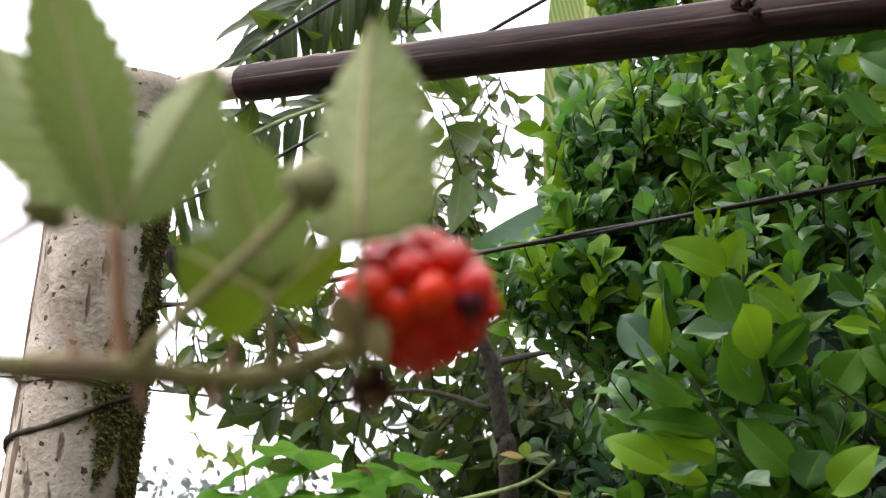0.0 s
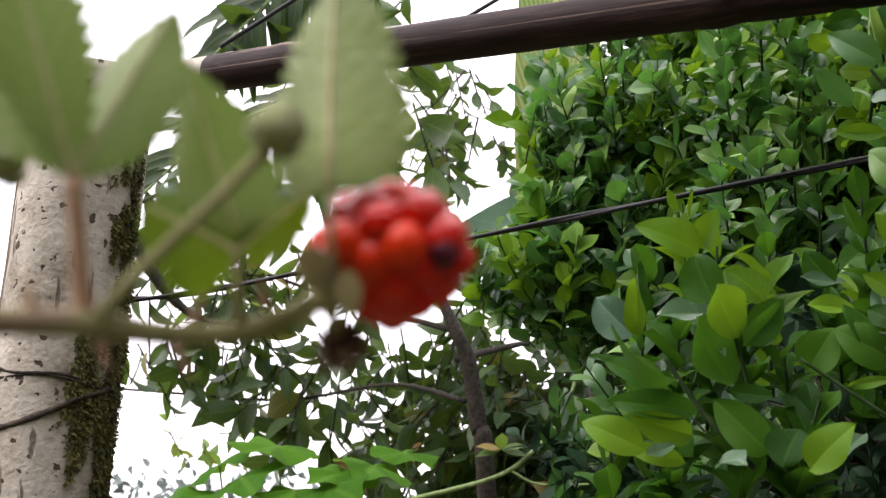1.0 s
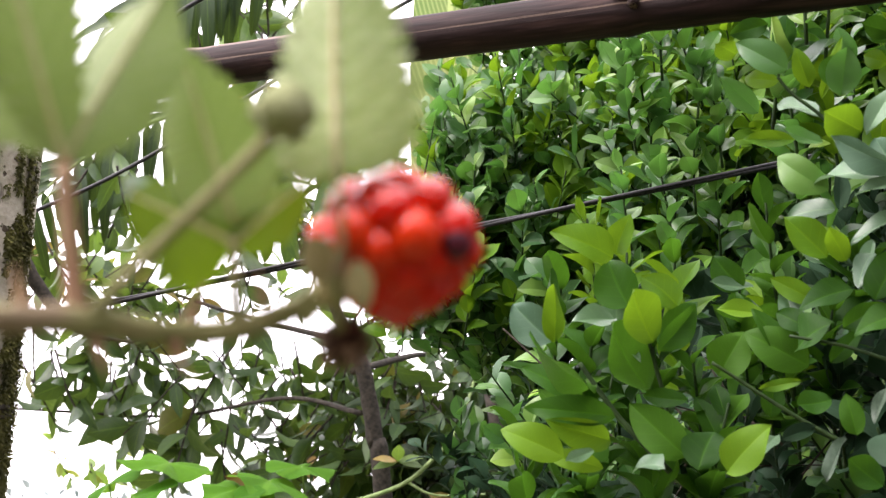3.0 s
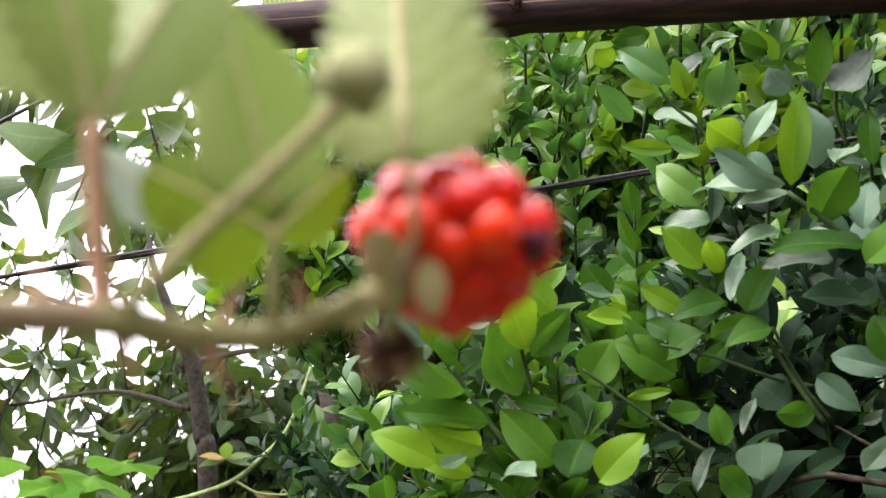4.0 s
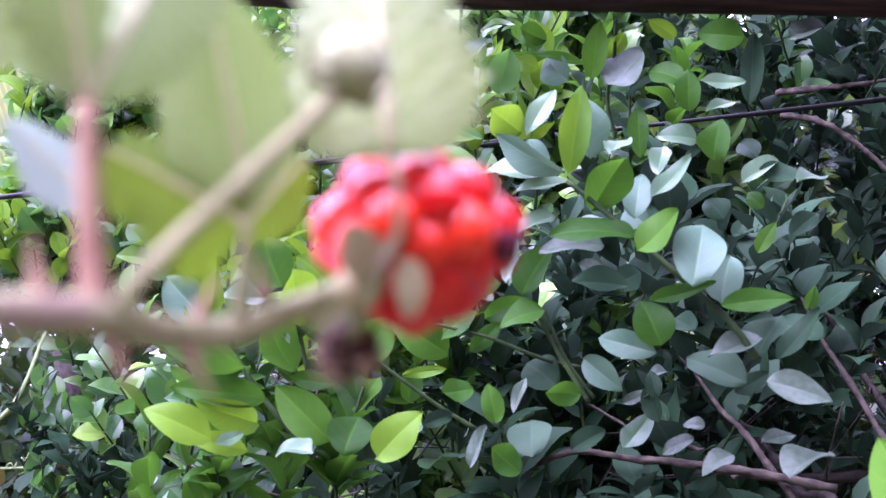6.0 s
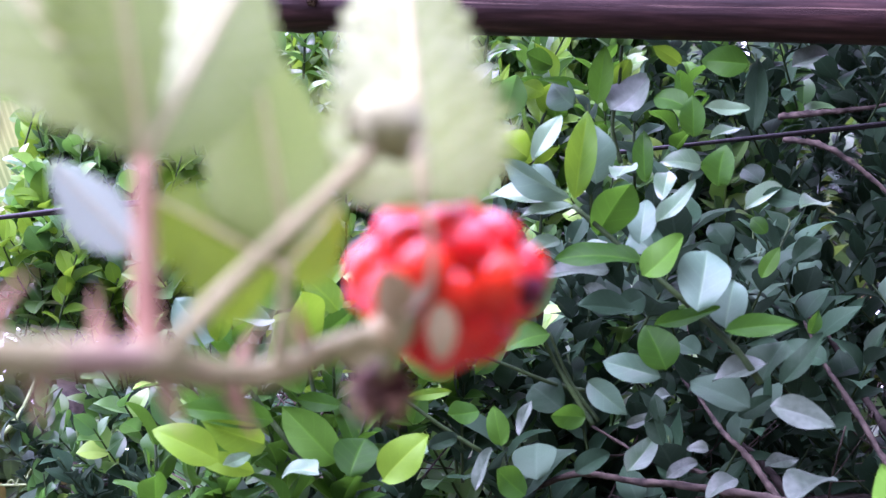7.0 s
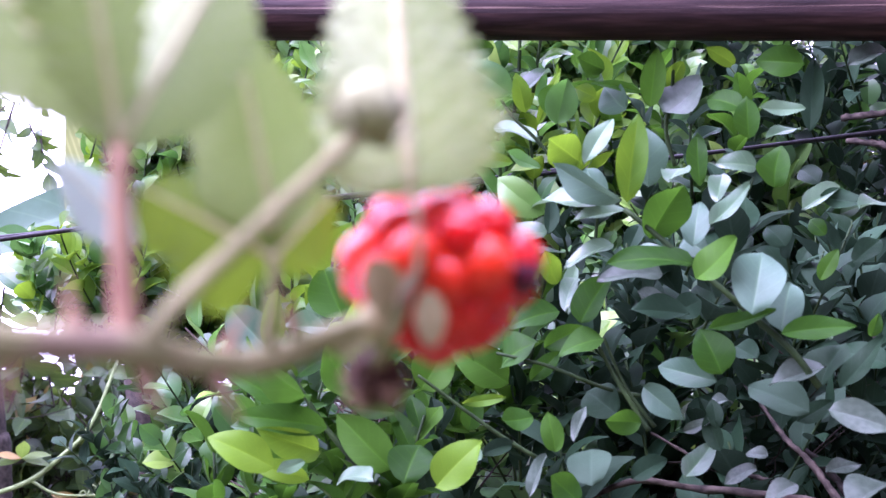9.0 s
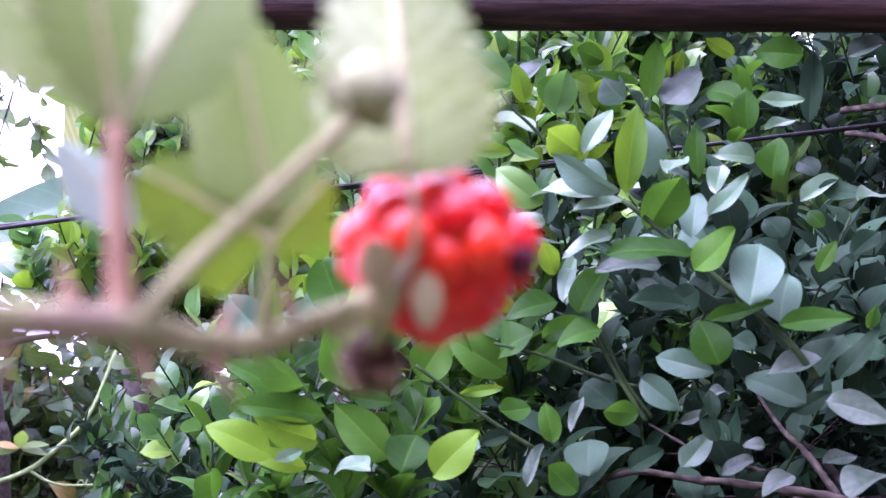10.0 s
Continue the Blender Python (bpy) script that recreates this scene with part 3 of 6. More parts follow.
def sticks(wood, sides=5):
    g = Geo()
    for line, r in wood:
        g.add(*tube(line, [r, r * 0.7], sides, 6))
    return g


def joined(leaves, shapes):
    g = Geo()
    for o, w, face, size in leaves:
        g.add(*placed(shapes[rng.integers(len(shapes))], o, w, face, size))
    return g


bush = thing("citrus_bush", "dense leafy citrus bush with bright green young shoots", "bush", place=(1.5, 2.2, 0))


def hang(ob):
    """Keep a part where it was built, under the bush at its foot."""
    ob.matrix_parent_inverse = Matrix.Translation((-1.5, -2.2, 0))
    return ob


# The bush stands as a hedge: its face runs from FACE0 to FACE1, its body lies behind.
FACE0, FACE1 = np.array((0.10, 2.12)), np.array((1.42, 0.88))
along = FACE1 - FACE0
inward = np.array((-along[1], along[0])) / np.linalg.norm(along)
outward = np.array((-inward[0], -inward[1], 0.0))
wood, leaves_old, leaves_new, leaves_tip = [], [], [], []


def bush_twigs(count, u0, u1, d0, d1, z0, z1, size, old=None):
    for k in range(count):
        u, z, dd = rng.uniform(u0, u1), rng.uniform(z0, z1), rng.uniform(0, 1)
        if (z > 1.98 and u < 0.11) or (u < 0.075 and old != 2) or (z < 1.74 and u < 0.1):
            continue
        lump = 0.16 * noise.noise((u * 4, z * 3, 1.0)) + 0.07 * noise.noise((u * 11, z * 9, 5.0))
        depth = d0 + (d1 - d0) * dd + lump + 0.5 * max(0, 0.12 - u)
        xy = FACE0 + along * u + inward * depth
        back = np.interp(u, (0.45, 0.8), (0.42, -0.08)) * max(0.0, z - 1.6) * (d0 > -0.3)
        o = np.array((xy[0] + back * (0.05 + 0.6 * u), xy[1] + back, z + 0.2 * back))
        w = outward * 0.5 + np.array((0, 0, 0.75)) + rand_unit() * 0.55
        # low twigs take the darkened leaves, so shade there comes from colour
        dusty_shaded = z < 1.6 + 0.5 * (u - 0.25) + 0.14 * rng.normal() if old is None else old
        lot = leaves_tip if old == 2 else leaves_old if dusty_shaded else leaves_new
        leafy_twig(lot, wood, o, w, rng.uniform(0.08, 0.15), size * rng.uniform(0.8, 1.2), rng.integers(7, 12), up=1.0 if lot is leaves_old else 0.7, out_face=outward * (0.3 if lot is leaves_old else 0.9))


bush_twigs(1650, 0.045, 0.62, -0.02, 0.28, 1.3, 2.48, 0.044)
bush_twigs(600, 0.05, 0.7, 0.30, 0.8, 1.2, 2.45, 0.06)
bush_twigs(120, 0.55, 0.72, 0.22, 0.55, 1.2, 2.5, 0.06)
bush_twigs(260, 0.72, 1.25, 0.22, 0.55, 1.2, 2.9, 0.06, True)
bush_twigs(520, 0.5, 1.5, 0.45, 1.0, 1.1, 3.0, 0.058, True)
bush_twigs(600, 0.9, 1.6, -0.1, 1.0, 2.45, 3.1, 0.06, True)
bush_twigs(40, 0.5, 0.62, -0.08, 0.15, 1.95, 2.4, 0.048, False)
bush_twigs(80, 0.62, 0.9, -0.08, 0.15, 1.95, 2.4, 0.048, True)
bush_twigs(16, -0.13, 0.06, 0.0, 0.3, 1.78, 2.02, 0.055, 2)
bush_twigs(150, 0.28, 0.58, -0.12, 0.1, 1.95, 2.35, 0.046, 2)
# unseen overhang above the view, added to shade the bush's right end
bush_twigs(1700, 0.85, 1.8, -1.1, 0.2, 2.6, 3.1, 0.085, True)
bush_twigs(190, 0.03, 0.32, -0.1, 0.06, 1.7, 2.0, 0.044, False)
bush_twigs(70, 0.1, 0.34, -0.18, 0.02, 1.72, 2.08, 0.046, 2)
bush_twigs(110, 0.1, 0.34, -0.18, 0.02, 1.72, 2.08, 0.046, False)
bush_twigs(28, -0.02, 0.1, 0.0, 0.4, 1.6, 1.9, 0.055, False)
bush_twigs(300, 0.3, 0.6, -0.42, 0.05, 1.15, 1.62, 0.046, False)
bush_twigs(260, 0.36, 0.75, -0.5, -0.05, 1.15, 1.66, 0.052, True)
bush_twigs(220, 0.6, 1.15, -0.42, 0.1, 1.15, 1.6, 0.05, True)
bush_twigs(520, 0.08, 1.0, 0.75, 1.2, 1.1, 2.5, 0.07, True)
bush_twigs(110, 0.05, 0.5, -0.1, 0.12, 1.9, 2.45, 0.046, 2)
bush_twigs(300, 0.75, 1.6, 0.5, 1.1, 1.3, 2.6, 0.058, True)


def beyond_flank(o):
    """True for what would stand out of the open flank where the hedge ends."""
    side = o[0] - 0.164 - 0.12 * (o[1] - 1.923) + 0.035 * noise.noise((o[0] * 16, o[1] * 16, o[2] * 16))
    return side < np.interp(o[2], (1.8, 1.86, 1.93, 2.08, 2.12, 2.3), (-0.2, -0.1, 0.02, 0.025, 0.01, 0.0))


for lot in (leaves_old, leaves_new, leaves_tip):
    lot[:] = [leaf for leaf in lot if not beyond_flank(leaf[0])]
wood[:] = [stick for stick in wood if not beyond_flank(stick[0][-1])]
# the leaves that hang nearest stand alone
near = sorted(((o[1] + 0.6 * abs(o[2] - 1.65), k, lot) for lot, some in enumerate((leaves_new, leaves_old)) for k, (o, *_) in enumerate(some)))[:120]
lone_new, lone_old = ({k for _, k, lot in near if lot == q} for q in (0, 1))
lone = [(leaves_new[k], CITRUS) for k in sorted(lone_new)] + [(leaves_old[k], OLD_SHADED) for k in sorted(lone_old)]
leaves_new = [q for k, q in enumerate(leaves_new) if k not in lone_new]
leaves_old = [q for k, q in enumerate(leaves_old) if k not in lone_old]
hang(part("foliage", joined(leaves_new, FRONT_SHAPES), HEDGE_LIT, bush, "mass of glossy green leaves", "stuff"))
hang(part("young_foliage", joined(leaves_tip, FRONT_SHAPES), YOUNG, bush, "fresh yellow-green leaf tips", "stuff"))
hang(part("shaded_foliage", joined(leaves_old, LEAF_SHAPES), OLD_SHADED, bush, "dull older leaves within, shade put into their colour", "stuff"))
hang(part("fine_twig", sticks(wood, 4), TWIG, bush, "thin green twigs", "stuff"))

# near shoots, leaf by leaf
SHARED, CROWD = {}, {}


def sprig_leaf(base, tip, width, mat, face=None, crowded=False):
    base, tip = np.array(base), np.array(tip)
    k = rng.integers(len(FINE_SHAPES)) if crowded else len(bush.children) % len(FINE_SHAPES)
    own = FINE_SHAPES[k][0]
    length = np.linalg.norm(tip - base) * 1.04
    face = np.array((-0.4, -0.65, 0.7)) + rand_unit() * 0.55 if face is None else face
    wide = width * 0.96 / (own[:, 0].max() - own[:, 0].min())
    stance = frame_to(base, tip - base, face) @ Matrix.Diagonal((wide, length, 0.5 * (wide + length), 1))
    if crowded:
        CROWD.setdefault(mat.name, (mat, Geo()))[1].add(*laid(FINE_SHAPES[k], stance))
        return
    if (k, mat.name) not in SHARED:
        me = Geo().add(*FINE_SHAPES[k]).mesh("leaf")
        me.materials.append(mat)
        SHARED[k, mat.name] = me
    ob = new("leaf", SHARED[k, mat.name])
    ob.parent = bush
    ob.matrix_parent_inverse = Matrix.Translation((-1.5, -2.2, 0))
    ob.matrix_basis = stance


def sprig_stem(points, radius):
    hang(part("shoot", Geo().add(*tube(points, [radius * 0.7, radius], 8, 20)), TWIG, bush, "slender green shoot"))


for (o, w, face, size), mat in lone:
    w = np.asarray(w) / np.linalg.norm(w)
    sprig_leaf(o, o + w * size, size * rng.uniform(0.52, 0.64), mat, face)


def sprig_shoot(base, tip, size, count, mat):
    """A short upright shoot with its leaves crowded round it."""
    base, tip = np.array(base), np.array(tip)
    some, stalk = [], []
    leafy_twig(some, stalk, base, tip - base, np.linalg.norm(tip - base), size, count, 1.0, 0.7)
    hang(part("shoot", sticks(stalk, 6), TWIG, bush, "slender green shoot"))
    for o, w, face, s in some:
        w = np.asarray(w) / np.linalg.norm(w)
        sprig_leaf(o, o + w * s, s * rng.uniform(0.46, 0.58), mat, face + np.array((-0.15, -0.3, 0)), True)


sprig_leaf((0.391, 0.476, 1.460), (0.373, 0.491, 1.516), 0.034, GOURD, (-0.75, -0.6, 0.2))
sprig_leaf((0.414, 0.462, 1.449), (0.391, 0.489, 1.489), 0.029, GOURD, (-0.55, -0.7, 0.3))
sprig_shoot((0.179, 1.019, 1.573), (0.183, 0.995, 1.663), 0.042, 11, CITRUS)
sprig_shoot((0.201, 0.996, 1.532), (0.199, 0.956, 1.622), 0.042, 11, CITRUS)
sprig_shoot((0.251, 1.048, 1.596), (0.245, 1.004, 1.686), 0.042, 11, YOUNG)
sprig_shoot((0.276, 1.024, 1.548), (0.270, 1.001, 1.638), 0.042, 11, CITRUS)
sprig_shoot((0.177, 1.003, 1.497), (0.186, 0.973, 1.587), 0.042, 11, CITRUS)
sprig_shoot((0.207, 0.975, 1.477), (0.178, 0.951, 1.567), 0.042, 11, CITRUS)
sprig_shoot((0.258, 1.009, 1.495), (0.238, 0.996, 1.585), 0.042, 11, CITRUS)
sprig_shoot((0.313, 1.040, 1.515), (0.302, 1.009, 1.605), 0.042, 11, CITRUS)
sprig_shoot((0.292, 1.001, 1.466), (0.307, 0.971, 1.556), 0.042, 11, CITRUS)
sprig_shoot((0.342, 1.033, 1.476), (0.329, 1.000, 1.566), 0.036, 11, OLD_SHADED)
sprig_shoot((0.369, 1.079, 1.558), (0.363, 1.034, 1.648), 0.042, 11, CITRUS)
sprig_shoot((0.402, 1.064, 1.580), (0.400, 1.060, 1.670), 0.042, 11, YOUNG)
sprig_shoot((0.417, 1.088, 1.531), (0.415, 1.076, 1.621), 0.042, 11, CITRUS)
sprig_shoot((0.236, 0.968, 1.449), (0.253, 0.961, 1.539), 0.042, 11, CITRUS)
sprig_shoot((0.155, 1.021, 1.452), (0.162, 1.012, 1.542), 0.042, 11, CITRUS)
sprig_shoot((0.371, 1.133, 1.608), (0.382, 1.096, 1.698), 0.042, 11, CITRUS)
sprig_shoot((0.429, 1.055, 1.564), (0.423, 1.022, 1.654), 0.042, 11, CITRUS)
sprig_shoot((0.395, 1.076, 1.457), (0.378, 1.055, 1.547), 0.036, 11, OLD_SHADED)
sprig_shoot((0.444, 1.054, 1.513), (0.429, 1.035, 1.603), 0.036, 11, OLD_SHADED)
sprig_shoot((0.241, 1.102, 1.647), (0.240, 1.058, 1.737), 0.042, 11, YOUNG)
sprig_shoot((0.325, 1.144, 1.632), (0.317, 1.114, 1.722), 0.042, 11, CITRUS)
sprig_shoot((0.187, 0.980, 1.442), (0.193, 0.934, 1.532), 0.042, 11, CITRUS)
sprig_shoot((0.303, 0.986, 1.439), (0.282, 0.962, 1.529), 0.042, 11, CITRUS)
sprig_shoot((0.236, 1.022, 1.553), (0.227, 1.005, 1.643), 0.042, 11, SHEEN_PALE)
sprig_shoot((0.307, 1.072, 1.584), (0.294, 1.032, 1.674), 0.042, 11, YOUNG)
sprig_shoot((0.444, 0.950, 1.754), (0.461, 0.912, 1.844), 0.043, 10, YOUNG)
sprig_shoot((0.495, 0.949, 1.749), (0.473, 0.913, 1.839), 0.043, 10, CITRUS)
sprig_shoot((0.518, 0.939, 1.733), (0.505, 0.900, 1.823), 0.036, 10, OLD_SHADED)
sprig_shoot((0.433, 0.982, 1.758), (0.430, 0.979, 1.848), 0.043, 10, YOUNG)
sprig_shoot((0.600, 0.982, 1.780), (0.576, 0.953, 1.870), 0.036, 10, OLD_SHADED)
sprig_shoot((0.481, 0.968, 1.716), (0.485, 0.962, 1.806), 0.036, 10, OLD_SHADED)
sprig_shoot((0.569, 0.957, 1.700), (0.589, 0.914, 1.790), 0.036, 10, OLD_SHADED)
sprig_shoot((0.443, 1.039, 1.687), (0.440, 1.033, 1.777), 0.043, 10, HEDGE_LIT)
sprig_shoot((0.512, 1.046, 1.665), (0.485, 1.025, 1.755), 0.036, 10, OLD_SHADED)
sprig_shoot((0.567, 1.045, 1.640), (0.546, 1.033, 1.730), 0.036, 10, OLD_SHADED)
sprig_shoot((0.452, 1.050, 1.615), (0.468, 1.027, 1.705), 0.043, 10, CITRUS)
sprig_shoot((0.383, 1.016, 1.626), (0.353, 0.969, 1.716), 0.043, 10, CITRUS)
sprig_shoot((0.389, 1.021, 1.578), (0.380, 1.014, 1.668), 0.043, 10, CITRUS)
sprig_shoot((0.509, 1.090, 1.578), (0.491, 1.074, 1.668), 0.036, 10, OLD_SHADED)
sprig_shoot((0.421, 1.023, 1.778), (0.412, 0.987, 1.868), 0.043, 10, CITRUS)
sprig_shoot((0.415, 1.037, 1.749), (0.420, 1.002, 1.839), 0.043, 10, HEDGE_LIT)
sprig_shoot((0.613, 1.052, 1.577), (0.602, 1.040, 1.667), 0.036, 10, OLD_SHADED)
sprig_shoot((0.550, 1.071, 1.522), (0.545, 1.060, 1.612), 0.036, 10, OLD_SHADED)
sprig_shoot((0.617, 1.028, 1.503), (0.613, 0.986, 1.593), 0.036, 10, OLD_SHADED)
sprig_shoot((0.382, 1.054, 1.541), (0.374, 1.048, 1.631), 0.043, 10, CITRUS)
sprig_shoot((0.444, 1.065, 1.521), (0.442, 1.063, 1.611), 0.036, 10, OLD_SHADED)
sprig_shoot((0.607, 1.163, 1.871), (0.577, 1.130, 1.961), 0.043, 10, CITRUS)
sprig_shoot((0.553, 1.192, 1.880), (0.561, 1.176, 1.970), 0.043, 10, HEDGE_LIT)
sprig_shoot((0.701, 1.169, 1.884), (0.699, 1.153, 1.974), 0.043, 10, CITRUS)
sprig_shoot((0.764, 1.129, 1.871), (0.778, 1.113, 1.961), 0.043, 10, CITRUS)
sprig_shoot((0.502, 1.217, 1.889), (0.499, 1.195, 1.979), 0.043, 10, CITRUS)
# the shoots that reach out furthest
sprig_leaf((0.143, 0.826, 1.605), (0.118, 0.832, 1.632), 0.030, TEAL, (-0.39, -0.91, -0.15))
sprig_leaf((0.145, 0.825, 1.605), (0.146, 0.796, 1.643), 0.018, YOUNG, (-0.66, -0.60, -0.46))
sprig_leaf((0.172, 0.823, 1.574), (0.119, 0.822, 1.589), 0.060, CITRUS, (-0.28, 0.03, -0.96))
sprig_leaf((0.186, 0.832, 1.554), (0.126, 0.839, 1.565), 0.022, CITRUS, (-0.09, -0.99, 0.13))
sprig_leaf((0.149, 0.831, 1.528), (0.108, 0.828, 1.551), 0.026, YOUNG, (0.10, -0.99, 0.05))
sprig_leaf((0.184, 0.844, 1.539), (0.141, 0.829, 1.550), 0.024, YOUNG, (0.21, -0.91, -0.37))
sprig_leaf((0.168, 0.827, 1.532), (0.145, 0.817, 1.522), 0.010, SHEEN_PALE, (0.16, -0.83, 0.53))
sprig_leaf((0.216, 0.826, 1.519), (0.201, 0.875, 1.531), 0.022, SHEEN_PALE, (-0.55, -0.36, 0.75))
sprig_leaf((0.200, 0.865, 1.671), (0.159, 0.854, 1.693), 0.030, YOUNG, (0.31, -0.95, 0.11))
sprig_leaf((0.204, 0.873, 1.675), (0.203, 0.846, 1.694), 0.021, YOUNG, (-0.67, -0.41, -0.61))
sprig_leaf((0.210, 0.868, 1.635), (0.195, 0.873, 1.671), 0.037, CITRUS, (-0.56, -0.82, -0.12))
sprig_leaf((0.220, 0.849, 1.607), (0.198, 0.834, 1.643), 0.034, YOUNG, (0.27, -0.93, -0.23))
sprig_leaf((0.243, 0.859, 1.634), (0.222, 0.851, 1.658), 0.028, YOUNG, (0.34, -0.94, -0.04))
sprig_leaf((0.229, 0.867, 1.608), (0.259, 0.862, 1.641), 0.018, CITRUS, (-0.36, -0.92, 0.17))
sprig_leaf((0.226, 0.858, 1.602), (0.262, 0.848, 1.632), 0.021, CITRUS, (0.06, -0.92, -0.40))
sprig_leaf((0.205, 0.891, 1.630), (0.173, 0.880, 1.631), 0.021, SHEEN_PALE, (0.29, -0.79, 0.55))
sprig_leaf((0.224, 0.882, 1.577), (0.187, 0.878, 1.618), 0.057, CITRUS, (0.45, -0.84, 0.31))
sprig_leaf((0.217, 0.872, 1.596), (0.212, 0.914, 1.623), 0.008, SHEEN_PALE, (-0.25, -0.54, 0.81))
sprig_leaf((0.285, 0.905, 1.588), (0.298, 0.887, 1.617), 0.034, CITRUS, (-0.56, -0.80, -0.23))
sprig_leaf((0.343, 0.873, 1.590), (0.299, 0.870, 1.617), 0.033, CITRUS, (-0.04, -0.99, -0.16))
sprig_leaf((0.322, 0.897, 1.633), (0.292, 0.919, 1.644), 0.015, YOUNG, (-0.47, -0.80, 0.38))
sprig_leaf((0.344, 0.890, 1.617), (0.345, 0.911, 1.653), 0.019, SHEEN_PALE, (-0.31, -0.81, 0.49))
sprig_leaf((0.248, 0.795, 1.514), (0.263, 0.768, 1.542), 0.028, YOUNG, (-0.81, -0.58, -0.11))
sprig_leaf((0.268, 0.810, 1.516), (0.304, 0.842, 1.548), 0.017, SHEEN_PALE, (-0.13, -0.63, 0.76))
sprig_leaf((0.243, 0.839, 1.517), (0.254, 0.840, 1.549), 0.034, CITRUS, (-0.52, -0.83, 0.20))
sprig_leaf((0.307, 0.848, 1.537), (0.335, 0.851, 1.546), 0.013, OLD_SHADED, (0.02, -0.95, 0.30))
sprig_leaf((0.248, 0.866, 1.567), (0.223, 0.885, 1.571), 0.015, CITRUS, (-0.57, -0.79, 0.21))
sprig_leaf((0.242, 0.860, 1.527), (0.203, 0.859, 1.565), 0.031, CITRUS, (-0.18, -0.97, -0.19))
sprig_leaf((0.171, 0.885, 1.574), (0.135, 0.887, 1.599), 0.023, CITRUS, (0.11, -0.97, 0.21))
sprig_leaf((0.181, 0.855, 1.521), (0.140, 0.854, 1.533), 0.016, YOUNG, (0.04, -1.00, 0.03))
sprig_leaf((0.321, 0.936, 1.660), (0.299, 0.938, 1.685), 0.027, CITRUS, (-0.49, -0.79, -0.36))
sprig_leaf((0.329, 0.933, 1.661), (0.295, 0.939, 1.661), 0.015, SHEEN_PALE, (-0.17, -0.79, 0.59))
sprig_leaf((0.360, 0.891, 1.642), (0.328, 0.892, 1.660), 0.018, YOUNG, (-0.18, -0.95, -0.24))
sprig_leaf((0.319, 0.896, 1.556), (0.321, 0.884, 1.583), 0.018, CITRUS, (-0.36, -0.87, -0.35))
sprig_leaf((0.364, 0.730, 1.698), (0.356, 0.699, 1.750), 0.022, YOUNG, (-0.54, -0.69, -0.49))
sprig_leaf((0.386, 0.737, 1.712), (0.380, 0.727, 1.754), 0.028, TEAL, (-0.11, -0.96, -0.24))
sprig_leaf((0.353, 0.772, 1.737), (0.321, 0.765, 1.751), 0.028, YOUNG, (-0.04, -0.85, -0.52))
sprig_leaf((0.352, 0.763, 1.732), (0.383, 0.768, 1.781), 0.016, SHEEN_PALE, (-0.42, -0.84, 0.35))
sprig_leaf((0.361, 0.732, 1.699), (0.319, 0.757, 1.724), 0.022, TEAL, (-0.64, -0.46, -0.62))
sprig_leaf((0.354, 0.748, 1.700), (0.318, 0.793, 1.721), 0.021, SHEEN_PALE, (-0.40, -0.63, 0.66))
sprig_leaf((0.370, 0.740, 1.695), (0.337, 0.758, 1.693), 0.014, SHEEN_PALE, (-0.43, -0.70, 0.58))
sprig_leaf((0.374, 0.720, 1.672), (0.381, 0.691, 1.706), 0.031, CITRUS, (-0.35, -0.75, -0.56))
sprig_leaf((0.392, 0.720, 1.712), (0.414, 0.732, 1.737), 0.019, SHEEN_PALE, (-0.50, -0.53, 0.69))
sprig_leaf((0.369, 0.757, 1.675), (0.333, 0.764, 1.664), 0.015, SHEEN_PALE, (-0.33, -0.68, 0.65))
sprig_leaf((0.335, 0.793, 1.702), (0.299, 0.800, 1.725), 0.027, HEDGE_LIT, (-0.46, -0.76, -0.47))
sprig_leaf((0.330, 0.828, 1.749), (0.297, 0.843, 1.755), 0.013, YOUNG, (-0.43, -0.89, -0.15))
sprig_leaf((0.339, 0.803, 1.739), (0.310, 0.805, 1.746), 0.013, HEDGE_LIT, (-0.01, -0.97, 0.25))
sprig_leaf((0.345, 0.816, 1.763), (0.329, 0.864, 1.800), 0.017, SHEEN_PALE, (-0.50, -0.63, 0.59))
sprig_leaf((0.323, 0.814, 1.797), (0.289, 0.816, 1.820), 0.024, HEDGE_LIT, (-0.21, -0.95, -0.25))
sprig_leaf((0.357, 0.855, 1.799), (0.341, 0.836, 1.820), 0.016, YOUNG, (-0.16, -0.68, -0.72))
sprig_leaf((0.354, 0.851, 1.815), (0.385, 0.866, 1.846), 0.018, SHEEN_PALE, (-0.46, -0.53, 0.71))
sprig_leaf((0.365, 0.822, 1.781), (0.366, 0.803, 1.812), 0.026, HEDGE_LIT, (-0.51, -0.74, -0.44))
sprig_leaf((0.357, 0.837, 1.783), (0.366, 0.813, 1.825), 0.009, YOUNG, (-0.54, -0.78, -0.33))
sprig_leaf((0.440, 0.808, 1.798), (0.434, 0.785, 1.836), 0.020, CITRUS, (-0.55, -0.67, -0.50))
sprig_leaf((0.434, 0.807, 1.809), (0.394, 0.819, 1.820), 0.008, CITRUS, (-0.30, -0.95, -0.06))
sprig_leaf((0.334, 0.804, 1.657), (0.309, 0.806, 1.687), 0.025, YOUNG, (-0.15, -0.99, -0.07))
sprig_leaf((0.341, 0.790, 1.652), (0.323, 0.776, 1.675), 0.016, YOUNG, (-0.16, -0.79, -0.60))
sprig_leaf((0.347, 0.812, 1.693), (0.315, 0.823, 1.697), 0.022, SHEEN_PALE, (-0.22, -0.85, 0.47))
